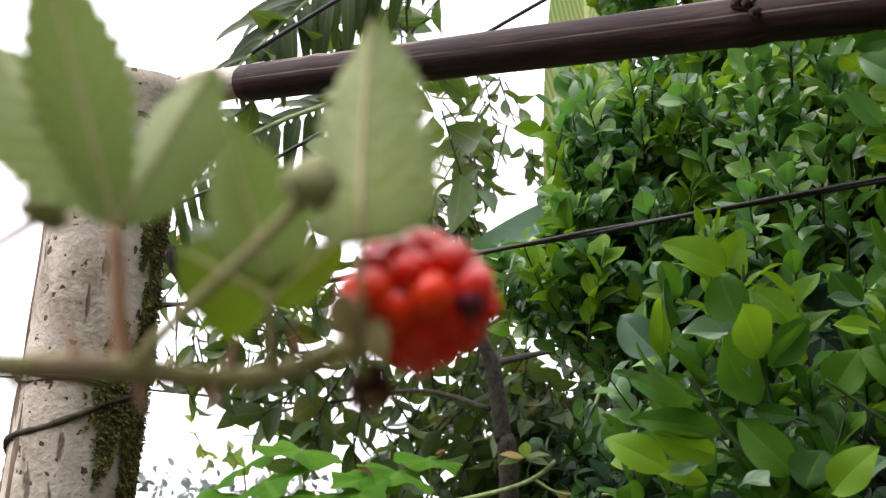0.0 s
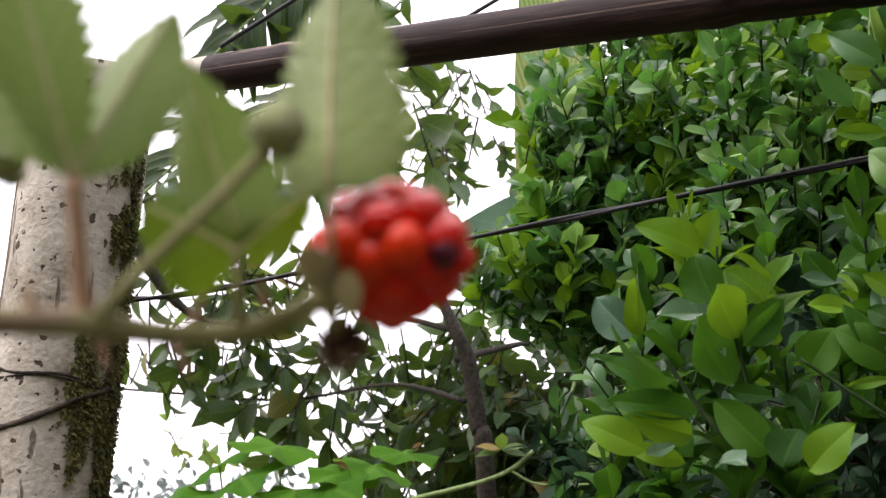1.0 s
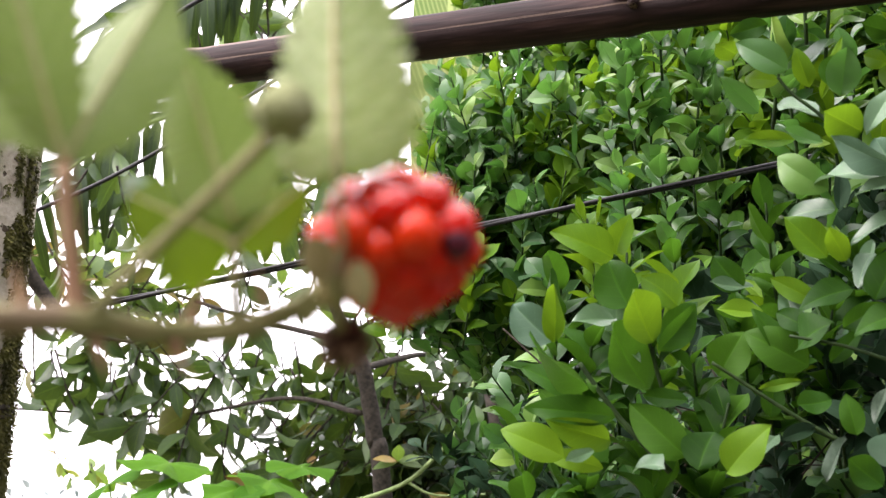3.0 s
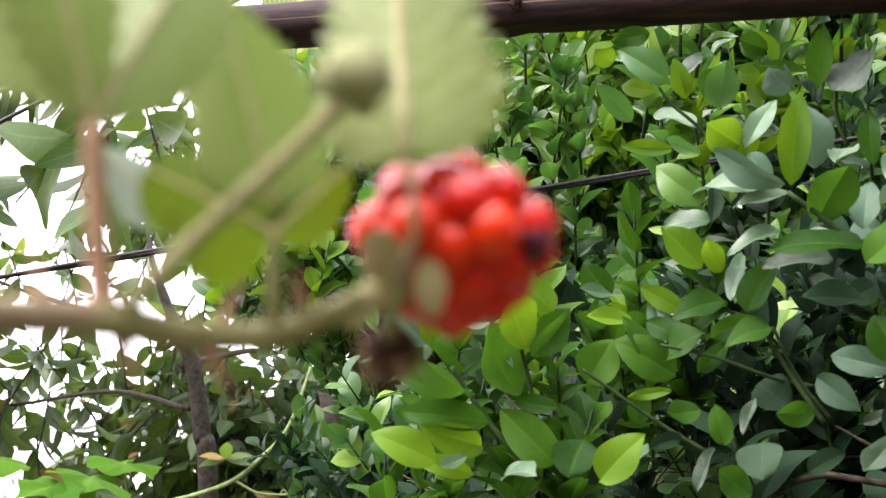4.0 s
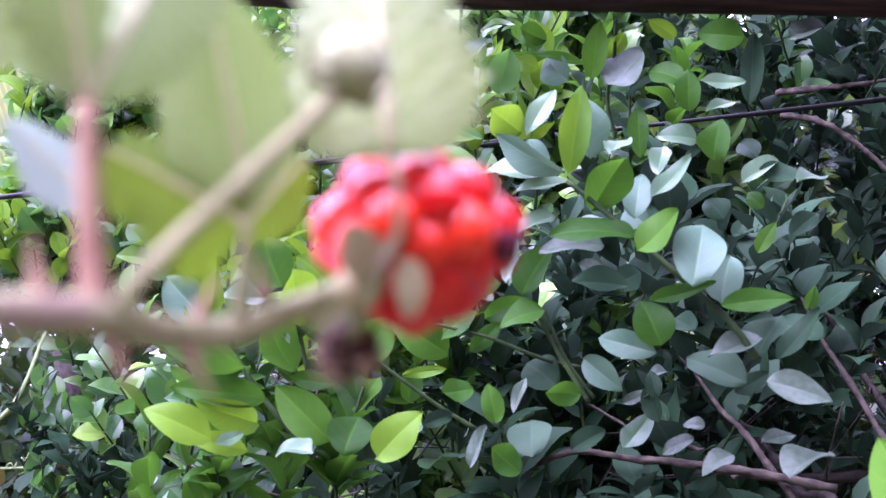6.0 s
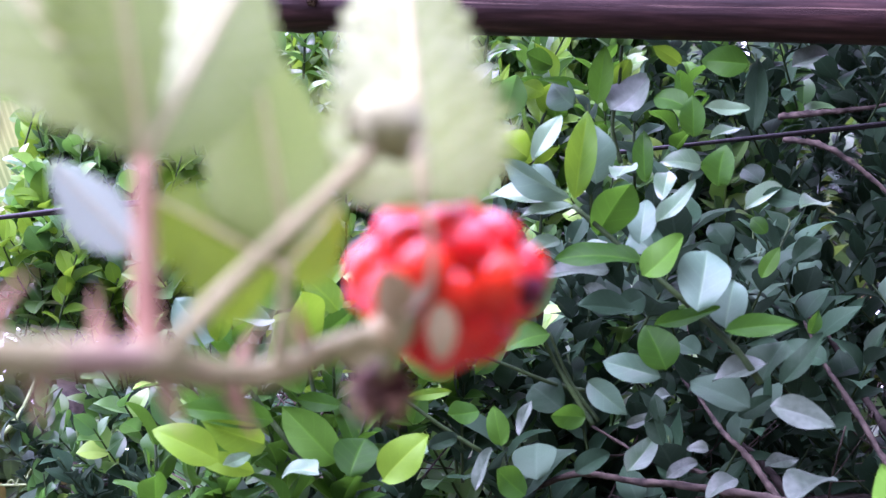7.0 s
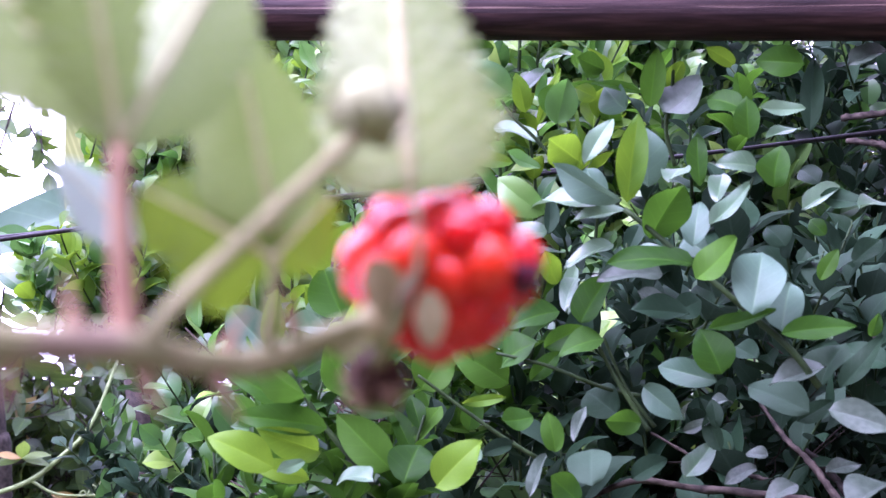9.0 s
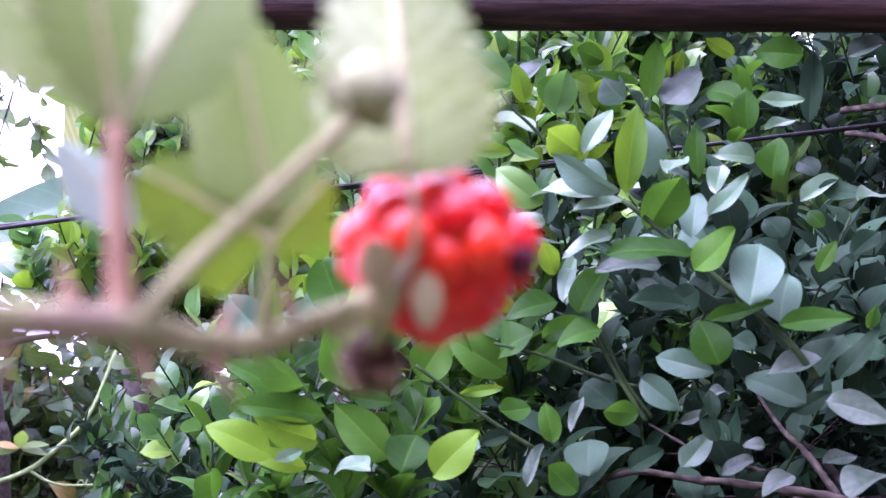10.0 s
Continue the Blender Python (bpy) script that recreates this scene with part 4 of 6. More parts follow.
sprig_leaf((0.358, 0.829, 1.697), (0.368, 0.836, 1.734), 0.013, OLD_SHADED, (-0.07, -0.98, 0.20))
sprig_leaf((0.349, 0.801, 1.634), (0.312, 0.815, 1.631), 0.023, CITRUS, (-0.35, -0.81, 0.48))
sprig_leaf((0.364, 0.816, 1.635), (0.382, 0.835, 1.679), 0.014, SHEEN_PALE, (-0.57, -0.64, 0.52))
sprig_leaf((0.333, 0.818, 1.561), (0.309, 0.822, 1.555), 0.020, CITRUS, (-0.23, -0.87, 0.43))
sprig_leaf((0.321, 0.834, 1.576), (0.294, 0.863, 1.573), 0.009, YOUNG, (-0.72, -0.68, -0.11))
sprig_leaf((0.331, 0.882, 1.598), (0.309, 0.878, 1.635), 0.018, CITRUS, (0.01, -0.99, -0.12))
sprig_leaf((0.344, 0.880, 1.813), (0.318, 0.895, 1.822), 0.016, YOUNG, (-0.54, -0.82, -0.19))
sprig_leaf((0.341, 0.920, 1.801), (0.311, 0.914, 1.828), 0.019, HEDGE_LIT, (-0.19, -0.89, -0.43))
sprig_leaf((0.323, 0.911, 1.847), (0.297, 0.894, 1.853), 0.019, YOUNG, (0.22, -0.59, -0.78))
sprig_leaf((0.320, 0.833, 1.840), (0.293, 0.845, 1.836), 0.017, CITRUS, (-0.33, -0.87, -0.35))
sprig_leaf((0.414, 0.843, 1.814), (0.399, 0.850, 1.823), 0.016, YOUNG, (-0.56, -0.78, -0.29))
sprig_leaf((0.419, 0.844, 1.833), (0.403, 0.849, 1.846), 0.016, CITRUS, (-0.38, -0.91, -0.14))
sprig_leaf((0.359, 0.844, 1.614), (0.382, 0.826, 1.628), 0.018, CITRUS, (-0.56, -0.82, -0.12))
sprig_leaf((0.350, 0.852, 1.590), (0.372, 0.844, 1.610), 0.015, CITRUS, (-0.46, -0.87, 0.16))
sprig_leaf((0.338, 0.855, 1.615), (0.318, 0.867, 1.633), 0.019, CITRUS, (-0.42, -0.89, 0.16))
sprig_leaf((0.418, 0.717, 1.663), (0.411, 0.741, 1.683), 0.019, TEAL, (-0.86, -0.45, 0.23))
sprig_leaf((0.403, 0.657, 1.613), (0.419, 0.658, 1.664), 0.035, TEAL, (-0.54, -0.82, 0.18))
sprig_leaf((0.436, 0.671, 1.605), (0.447, 0.673, 1.640), 0.028, TEAL, (-0.72, -0.64, 0.28))
sprig_leaf((0.381, 0.682, 1.638), (0.404, 0.663, 1.657), 0.027, CITRUS, (-0.75, -0.50, 0.42))
sprig_leaf((0.390, 0.697, 1.651), (0.339, 0.714, 1.664), 0.026, CITRUS, (-0.12, -0.81, 0.58))
sprig_leaf((0.397, 0.741, 1.653), (0.354, 0.751, 1.656), 0.023, DUSTY, (-0.13, -0.80, 0.59))
sprig_leaf((0.351, 0.798, 1.634), (0.373, 0.820, 1.676), 0.014, SHEEN_PALE, (-0.56, -0.58, 0.59))
sprig_leaf((0.356, 0.785, 1.624), (0.370, 0.773, 1.657), 0.028, CITRUS, (-0.82, -0.54, 0.16))
sprig_leaf((0.394, 0.690, 1.608), (0.433, 0.673, 1.614), 0.013, CITRUS, (-0.41, -0.79, 0.46))
sprig_leaf((0.423, 0.656, 1.601), (0.456, 0.623, 1.607), 0.016, CITRUS, (-0.71, -0.66, 0.25))
sprig_leaf((0.413, 0.705, 1.581), (0.402, 0.707, 1.611), 0.029, CITRUS, (-0.43, -0.90, -0.08))
sprig_leaf((0.416, 0.715, 1.577), (0.385, 0.746, 1.593), 0.020, TEAL, (-0.69, -0.72, 0.05))
sprig_leaf((0.463, 0.664, 1.582), (0.433, 0.682, 1.576), 0.019, DUSTY, (-0.49, -0.59, 0.64))
sprig_leaf((0.483, 0.675, 1.570), (0.516, 0.665, 1.598), 0.017, OLD_SHADED, (-0.63, -0.52, 0.58))
sprig_leaf((0.451, 0.651, 1.554), (0.477, 0.620, 1.544), 0.021, DUSTY, (-0.64, -0.67, 0.39))
sprig_leaf((0.481, 0.704, 1.557), (0.462, 0.745, 1.584), 0.029, OLD_SHADED, (-0.64, -0.61, 0.47))
sprig_leaf((0.389, 0.796, 1.561), (0.373, 0.818, 1.586), 0.029, OLD_SHADED, (-0.62, -0.74, 0.25))
sprig_leaf((0.404, 0.784, 1.580), (0.419, 0.763, 1.557), 0.021, TEAL, (-0.76, -0.64, 0.11))
sprig_leaf((0.392, 0.771, 1.554), (0.368, 0.780, 1.557), 0.019, CITRUS, (-0.36, -0.88, -0.32))
sprig_leaf((0.341, 0.802, 1.536), (0.334, 0.795, 1.562), 0.017, CITRUS, (-0.30, -0.89, -0.35))
sprig_leaf((0.347, 0.787, 1.542), (0.361, 0.794, 1.570), 0.009, DUSTY, (-0.62, -0.63, 0.47))
sprig_leaf((0.347, 0.765, 1.512), (0.351, 0.775, 1.544), 0.032, OLD_SHADED, (-0.63, -0.71, 0.30))
sprig_leaf((0.306, 0.776, 1.506), (0.328, 0.794, 1.537), 0.011, DUSTY, (-0.54, -0.51, 0.67))
sprig_leaf((0.340, 0.769, 1.502), (0.319, 0.775, 1.518), 0.022, CITRUS, (-0.18, -0.97, 0.15))
sprig_leaf((0.494, 0.708, 1.517), (0.528, 0.706, 1.528), 0.013, DUSTY, (-0.25, -0.76, 0.60))
sprig_leaf((0.473, 0.660, 1.495), (0.509, 0.665, 1.519), 0.034, DUSTY, (-0.51, -0.27, 0.82))
sprig_leaf((0.370, 0.778, 1.612), (0.339, 0.791, 1.610), 0.023, CITRUS, (-0.33, -0.74, 0.59))
sprig_leaf((0.430, 0.760, 1.629), (0.396, 0.782, 1.638), 0.021, OLD_SHADED, (-0.40, -0.80, 0.45))
sprig_leaf((0.443, 0.795, 1.789), (0.474, 0.784, 1.805), 0.048, DUSTY, (-0.53, -0.50, 0.68))
sprig_leaf((0.477, 0.746, 1.782), (0.459, 0.759, 1.798), 0.024, CITRUS, (-0.42, -0.88, 0.24))
sprig_leaf((0.484, 0.748, 1.760), (0.475, 0.737, 1.787), 0.020, CITRUS, (-0.66, -0.59, -0.46))
sprig_leaf((0.520, 0.723, 1.814), (0.488, 0.736, 1.819), 0.025, CITRUS, (-0.39, -0.89, -0.22))
sprig_leaf((0.530, 0.735, 1.766), (0.535, 0.728, 1.824), 0.018, OLD_SHADED, (-0.63, -0.77, -0.03))
sprig_leaf((0.513, 0.718, 1.777), (0.479, 0.731, 1.774), 0.013, SHEEN_PALE, (-0.37, -0.90, 0.23))
sprig_leaf((0.488, 0.734, 1.756), (0.527, 0.736, 1.778), 0.011, SHEEN_PALE, (-0.33, -0.68, 0.66))
sprig_leaf((0.453, 0.750, 1.710), (0.471, 0.764, 1.743), 0.017, SHEEN_PALE, (-0.50, -0.65, 0.57))
sprig_leaf((0.490, 0.731, 1.719), (0.477, 0.716, 1.740), 0.028, CITRUS, (-0.81, -0.12, -0.57))
sprig_leaf((0.499, 0.715, 1.700), (0.545, 0.723, 1.727), 0.017, SHEEN_PALE, (-0.26, -0.73, 0.64))
sprig_leaf((0.521, 0.720, 1.713), (0.545, 0.706, 1.702), 0.019, OLD_SHADED, (-0.34, -0.87, 0.36))
sprig_leaf((0.528, 0.690, 1.697), (0.575, 0.703, 1.719), 0.017, SHEEN_PALE, (-0.20, -0.59, 0.78))
sprig_leaf((0.497, 0.757, 1.742), (0.467, 0.761, 1.747), 0.020, SHEEN_PALE, (-0.07, -0.96, 0.27))
sprig_leaf((0.465, 0.785, 1.732), (0.456, 0.775, 1.772), 0.017, CITRUS, (-0.68, -0.66, -0.32))
sprig_leaf((0.544, 0.704, 1.810), (0.581, 0.701, 1.829), 0.019, DUSTY, (-0.32, -0.80, 0.50))
sprig_leaf((0.403, 0.694, 1.677), (0.449, 0.710, 1.704), 0.015, SHEEN_PALE, (-0.24, -0.61, 0.76))
sprig_leaf((0.396, 0.703, 1.664), (0.403, 0.704, 1.701), 0.020, TEAL, (-0.67, -0.73, 0.16))
sprig_leaf((0.446, 0.758, 1.549), (0.447, 0.764, 1.572), 0.012, OLD_SHADED, (-0.58, -0.77, 0.25))
sprig_leaf((0.455, 0.775, 1.567), (0.480, 0.781, 1.578), 0.013, DUSTY, (-0.18, -0.62, 0.77))
sprig_leaf((0.447, 0.758, 1.534), (0.443, 0.767, 1.560), 0.015, OLD_SHADED, (-0.84, -0.54, 0.08))
sprig_leaf((0.438, 0.788, 1.549), (0.451, 0.764, 1.554), 0.010, DUSTY, (-0.86, -0.38, 0.35))
sprig_leaf((0.478, 0.760, 1.522), (0.454, 0.766, 1.517), 0.015, DUSTY, (-0.31, -0.62, 0.72))
sprig_leaf((0.497, 0.770, 1.531), (0.486, 0.781, 1.535), 0.012, DUSTY, (-0.48, -0.69, 0.55))
sprig_leaf((0.499, 0.743, 1.510), (0.472, 0.745, 1.505), 0.019, DUSTY, (-0.19, -0.53, 0.83))
sprig_leaf((0.407, 0.810, 1.517), (0.430, 0.800, 1.532), 0.018, OLD_SHADED, (-0.56, -0.75, 0.36))
sprig_leaf((0.426, 0.774, 1.516), (0.465, 0.797, 1.532), 0.020, SHEEN_PALE, (-0.03, -0.54, 0.84))
sprig_leaf((0.546, 0.696, 1.589), (0.524, 0.720, 1.607), 0.024, OLD_SHADED, (-0.53, -0.76, 0.37))
sprig_leaf((0.487, 0.698, 1.573), (0.497, 0.691, 1.606), 0.035, OLD_SHADED, (-0.96, -0.11, 0.26))
sprig_leaf((0.456, 0.680, 1.604), (0.504, 0.695, 1.621), 0.017, SHEEN_PALE, (-0.15, -0.50, 0.85))
sprig_leaf((0.480, 0.753, 1.598), (0.475, 0.771, 1.612), 0.018, OLD_SHADED, (-0.62, -0.57, 0.53))
sprig_leaf((0.488, 0.725, 1.552), (0.510, 0.715, 1.563), 0.015, OLD_SHADED, (-0.52, -0.79, 0.31))
sprig_leaf((0.531, 0.739, 1.655), (0.538, 0.726, 1.678), 0.013, CITRUS, (-0.80, -0.59, -0.12))
sprig_leaf((0.561, 0.736, 1.669), (0.583, 0.727, 1.690), 0.018, OLD_SHADED, (-0.60, -0.75, 0.28))
sprig_leaf((0.431, 0.783, 1.633), (0.453, 0.771, 1.644), 0.021, OLD_SHADED, (-0.46, -0.88, -0.04))
sprig_leaf((0.538, 0.701, 1.609), (0.538, 0.691, 1.623), 0.010, CITRUS, (-0.50, -0.72, -0.49))
sprig_leaf((0.410, 0.794, 1.650), (0.433, 0.786, 1.633), 0.021, DUSTY, (0.07, -0.86, 0.51))
sprig_leaf((0.492, 0.769, 1.826), (0.468, 0.763, 1.834), 0.014, YOUNG, (0.05, -0.90, -0.44))
sprig_leaf((0.461, 0.790, 1.832), (0.456, 0.807, 1.814), 0.014, YOUNG, (-0.67, -0.62, -0.40))
sprig_leaf((0.424, 0.817, 1.797), (0.405, 0.825, 1.816), 0.028, TEAL, (-0.69, -0.58, -0.43))
sprig_leaf((0.358, 0.823, 1.787), (0.367, 0.817, 1.811), 0.026, CITRUS, (-0.37, -0.92, -0.12))
sprig_leaf((0.454, 0.811, 1.826), (0.473, 0.816, 1.816), 0.017, CITRUS, (0.03, -0.89, -0.46))
sprig_leaf((0.552, 0.754, 1.733), (0.549, 0.774, 1.756), 0.019, OLD_SHADED, (-0.73, -0.56, 0.40))
sprig_leaf((0.524, 0.765, 1.685), (0.516, 0.773, 1.704), 0.023, OLD_SHADED, (-0.49, -0.86, 0.16))
sprig_leaf((0.565, 0.767, 1.697), (0.555, 0.773, 1.711), 0.014, CITRUS, (-0.67, -0.73, -0.16))
sprig_leaf((0.386, 0.794, 1.716), (0.377, 0.805, 1.744), 0.021, TEAL, (-0.75, -0.67, 0.01))
sprig_leaf((0.416, 0.832, 1.834), (0.392, 0.836, 1.841), 0.019, CITRUS, (-0.17, -0.97, -0.14))
sprig_leaf((0.392, 0.742, 1.665), (0.397, 0.777, 1.688), 0.022, SHEEN_PALE, (-0.36, -0.49, 0.80))
sprig_leaf((0.326, 0.850, 1.601), (0.333, 0.826, 1.619), 0.038, CITRUS, (-0.94, -0.01, 0.35))
sprig_stem([(0.354, 0.718, 1.690), (0.372, 0.711, 1.673), (0.391, 0.702, 1.653), (0.410, 0.693, 1.634), (0.427, 0.683, 1.614), (0.444, 0.672, 1.593), (0.457, 0.664, 1.569)], 0.0024)
sprig_stem([(0.368, 0.790, 1.617), (0.384, 0.785, 1.583), (0.402, 0.777, 1.549)], 0.0019)
sprig_stem([(0.380, 0.795, 1.616), (0.394, 0.791, 1.580), (0.411, 0.783, 1.552)], 0.0016)
sprig_stem([(0.174, 0.880, 1.597), (0.186, 0.879, 1.578), (0.199, 0.877, 1.558), (0.214, 0.873, 1.539), (0.232, 0.868, 1.517)], 0.0023)
sprig_stem([(0.227, 0.887, 1.619), (0.233, 0.889, 1.594), (0.238, 0.890, 1.569), (0.240, 0.891, 1.541)], 0.002)
sprig_stem([(0.274, 0.885, 1.596), (0.293, 0.879, 1.581), (0.311, 0.872, 1.566), (0.333, 0.864, 1.549), (0.354, 0.854, 1.534)], 0.0017)
sprig_stem([(0.316, 0.838, 1.608), (0.348, 0.822, 1.598), (0.383, 0.803, 1.581), (0.405, 0.790, 1.574)], 0.0016)
sprig_stem([(0.317, 0.818, 1.793), (0.327, 0.818, 1.780), (0.345, 0.815, 1.763), (0.370, 0.812, 1.732)], 0.0016)
sprig_stem([(0.455, 0.792, 1.843), (0.458, 0.802, 1.816), (0.458, 0.814, 1.785), (0.467, 0.818, 1.756)], 0.0018)
sprig_stem([(0.200, 0.872, 1.625), (0.200, 0.876, 1.601), (0.195, 0.879, 1.577)], 0.0009)
sprig_shoot((0.350, 1.329, 1.950), (0.328, 1.299, 2.035), 0.042, 10, HEDGE_LIT)
sprig_shoot((0.385, 1.307, 1.971), (0.371, 1.277, 2.056), 0.042, 10, HEDGE_LIT)
sprig_shoot((0.429, 1.302, 1.939), (0.400, 1.272, 2.024), 0.042, 10, HEDGE_LIT)
sprig_shoot((0.357, 1.335, 1.891), (0.333, 1.305, 1.976), 0.042, 10, HEDGE_LIT)
sprig_shoot((0.421, 1.364, 1.888), (0.394, 1.334, 1.973), 0.042, 10, HEDGE_LIT)
sprig_shoot((0.445, 1.300, 1.865), (0.433, 1.270, 1.950), 0.042, 10, HEDGE_LIT)
sprig_shoot((0.382, 1.378, 1.849), (0.380, 1.348, 1.934), 0.042, 10, HEDGE_LIT)
sprig_shoot((0.419, 1.327, 1.818), (0.405, 1.297, 1.903), 0.042, 10, HEDGE_LIT)
sprig_shoot((0.471, 1.325, 1.914), (0.442, 1.295, 1.999), 0.042, 10, HEDGE_LIT)
sprig_shoot((0.378, 1.462, 1.805), (0.356, 1.432, 1.890), 0.042, 10, HEDGE_LIT)
sprig_shoot((0.398, 1.351, 1.769), (0.387, 1.321, 1.854), 0.042, 10, HEDGE_LIT)
sprig_shoot((0.449, 1.341, 1.769), (0.444, 1.311, 1.854), 0.042, 10, HEDGE_LIT)
sprig_shoot((0.379, 1.349, 1.923), (0.354, 1.319, 2.008), 0.042, 10, HEDGE_LIT)
sprig_shoot((0.418, 1.304, 1.898), (0.417, 1.274, 1.983), 0.042, 10, HEDGE_LIT)
sprig_shoot((0.375, 0.977, 1.805), (0.376, 0.947, 1.890), 0.04, 9, HEDGE_LIT)
sprig_shoot((0.409, 0.977, 1.834), (0.416, 0.947, 1.919), 0.04, 9, HEDGE_LIT)
sprig_shoot((0.397, 0.980, 1.771), (0.377, 0.950, 1.856), 0.04, 9, HEDGE_LIT)
sprig_shoot((0.411, 0.941, 1.850), (0.414, 0.911, 1.935), 0.04, 9, HEDGE_LIT)
sprig_shoot((0.392, 0.999, 1.860), (0.376, 0.969, 1.945), 0.04, 9, HEDGE_LIT)
sprig_shoot((0.389, 0.924, 1.861), (0.386, 0.894, 1.946), 0.04, 9, HEDGE_LIT)
for mat, crowd in CROWD.values():
    hang(part("shoot_foliage", crowd, mat, bush, "leaves crowded round the inner shoots", "stuff"))

limbs = [
    [(1.5, 2.2, 0), (1.4, 2.1, 0.7), (1.35, 2.0, 1.4), (1.2, 2.1, 2.4)],
    [(1.5, 2.2, 0), (0.95, 1.3, 0.8), (0.74, 0.90, 1.40), (0.743, 0.945, 1.478), (0.748, 1.008, 1.533), (0.751, 1.069, 1.570), (0.74, 1.16, 1.68)],
    [(1.5, 2.2, 0), (1.05, 1.2, 0.8), (0.862, 0.85, 1.38), (0.850, 0.909, 1.516), (0.860, 0.968, 1.592), (0.836, 0.984, 1.651), (0.82, 1.03, 1.71)],
    [(1.4, 1.9, 0.4), (1.1, 1.1, 1.2), (0.88, 0.93, 1.46), (0.758, 0.999, 1.488), (0.726, 1.091, 1.502), (0.636, 1.155, 1.517), (0.537, 1.212, 1.474), (0.45, 1.28, 1.42)],
]
for pts in limbs:
    hang(part("limb", Geo().add(*tube(pts, [0.028, 0.011, 0.0055, 0.004, 0.003, 0.0015], 10, 60, 0.12, 2)), WOOD, bush))

for pts, r in (
    ([(0.416, 0.993, 1.480), (0.441, 0.922, 1.504), (0.462, 0.886, 1.514), (0.498, 0.861, 1.506), (0.524, 0.830, 1.502), (0.566, 0.782, 1.491), (0.602, 0.733, 1.478)], 0.0042),
    ([(0.586, 0.879, 1.582), (0.571, 0.829, 1.546), (0.578, 0.811, 1.527), (0.583, 0.794, 1.504), (0.586, 0.763, 1.470)], 0.0036),
    ([(0.723, 0.881, 1.655), (0.703, 0.838, 1.608), (0.702, 0.814, 1.577), (0.696, 0.767, 1.514), (0.680, 0.724, 1.475)], 0.0034),
    ([(1.094, 1.053, 1.977), (1.051, 1.102, 1.976), (1.019, 1.136, 1.977), (0.997, 1.183, 1.983)], 0.005),
    ([(1.039, 1.022, 1.820), (1.006, 1.044, 1.866), (0.966, 1.071, 1.907), (0.940, 1.117, 1.928)], 0.0045),
    ([(0.509, 0.937, 1.557), (0.533, 0.885, 1.526), (0.560, 0.839, 1.510), (0.566, 0.808, 1.488)], 0.0026),
):
    hang(part("limb", Geo().add(*tube([(x + 0.04, y + 0.06, z + 0.004) for x, y, z in pts], [r * 0.45, r * 0.75, r * 0.95], 9, 40, 0.2, len(pts))), BRANCH, bush, "bare crooked brown branch"))

# bare brown twigs under the leaves, forking as they rise
bare = []
for k in range(110):
    o = np.array((rng.uniform(0.3, 1.0), 0.0, rng.uniform(1.36, 1.6)))
    o[1] = 1.28 - 0.42 * o[0] + rng.uniform(-0.05, 0.3)
    w = rand_unit() * (0.9, 0.5, 0.7) + (0, 0, 0.35)
    end = o + w * rng.uniform(0.08, 0.2)
    mid = 0.5 * (o + end) + rand_unit() * 0.014
    bare.append(([o, mid, end], rng.uniform(0.0006, 0.0016)))
    for q in range(2):
        bare.append(([mid, mid + (end - mid) * 0.5 + rand_unit() * 0.04], 0.0006))
hang(part("bare_twig", sticks(bare, 5), BRANCH, bush, "bare brown twigs within the bush", "stuff"))

# ---- the trees behind ----
def backing_tree(name, label, center, radii, count, size, mat, droop_way=(0, 0, -0.6), trunk=None):
    t = thing(name, label, "tree", place=(center[0], center[1], 0))
    ls, wd = [], []
    for k in range(count):
        d = rand_unit()
        o = np.asarray(center) + d * np.asarray(radii) * rng.uniform(0.3, 1.0) ** 0.6
        w = rand_unit() * 0.7 + np.asarray(droop_way)
        leafy_twig(ls, wd, o, w, rng.uniform(1.5, 3.5) * size, size, rng.integers(4, 8), 1.1, 0.5, size * 0.03)
    inv = Matrix.Translation((-center[0], -center[1], 0))
    for ob in (part("crown", joined(ls, LEAF_SHAPES), mat, t, "", "stuff"), part("fine_twig", sticks(wd, 4), WOOD, t, "", "stuff")):
        ob.matrix_parent_inverse = inv
    for pts, rr in trunk or ():
        part("trunk", Geo().add(*tube(pts, rr, 10, 24, 0.05, 7)), WOOD, t).matrix_parent_inverse = inv
    return t


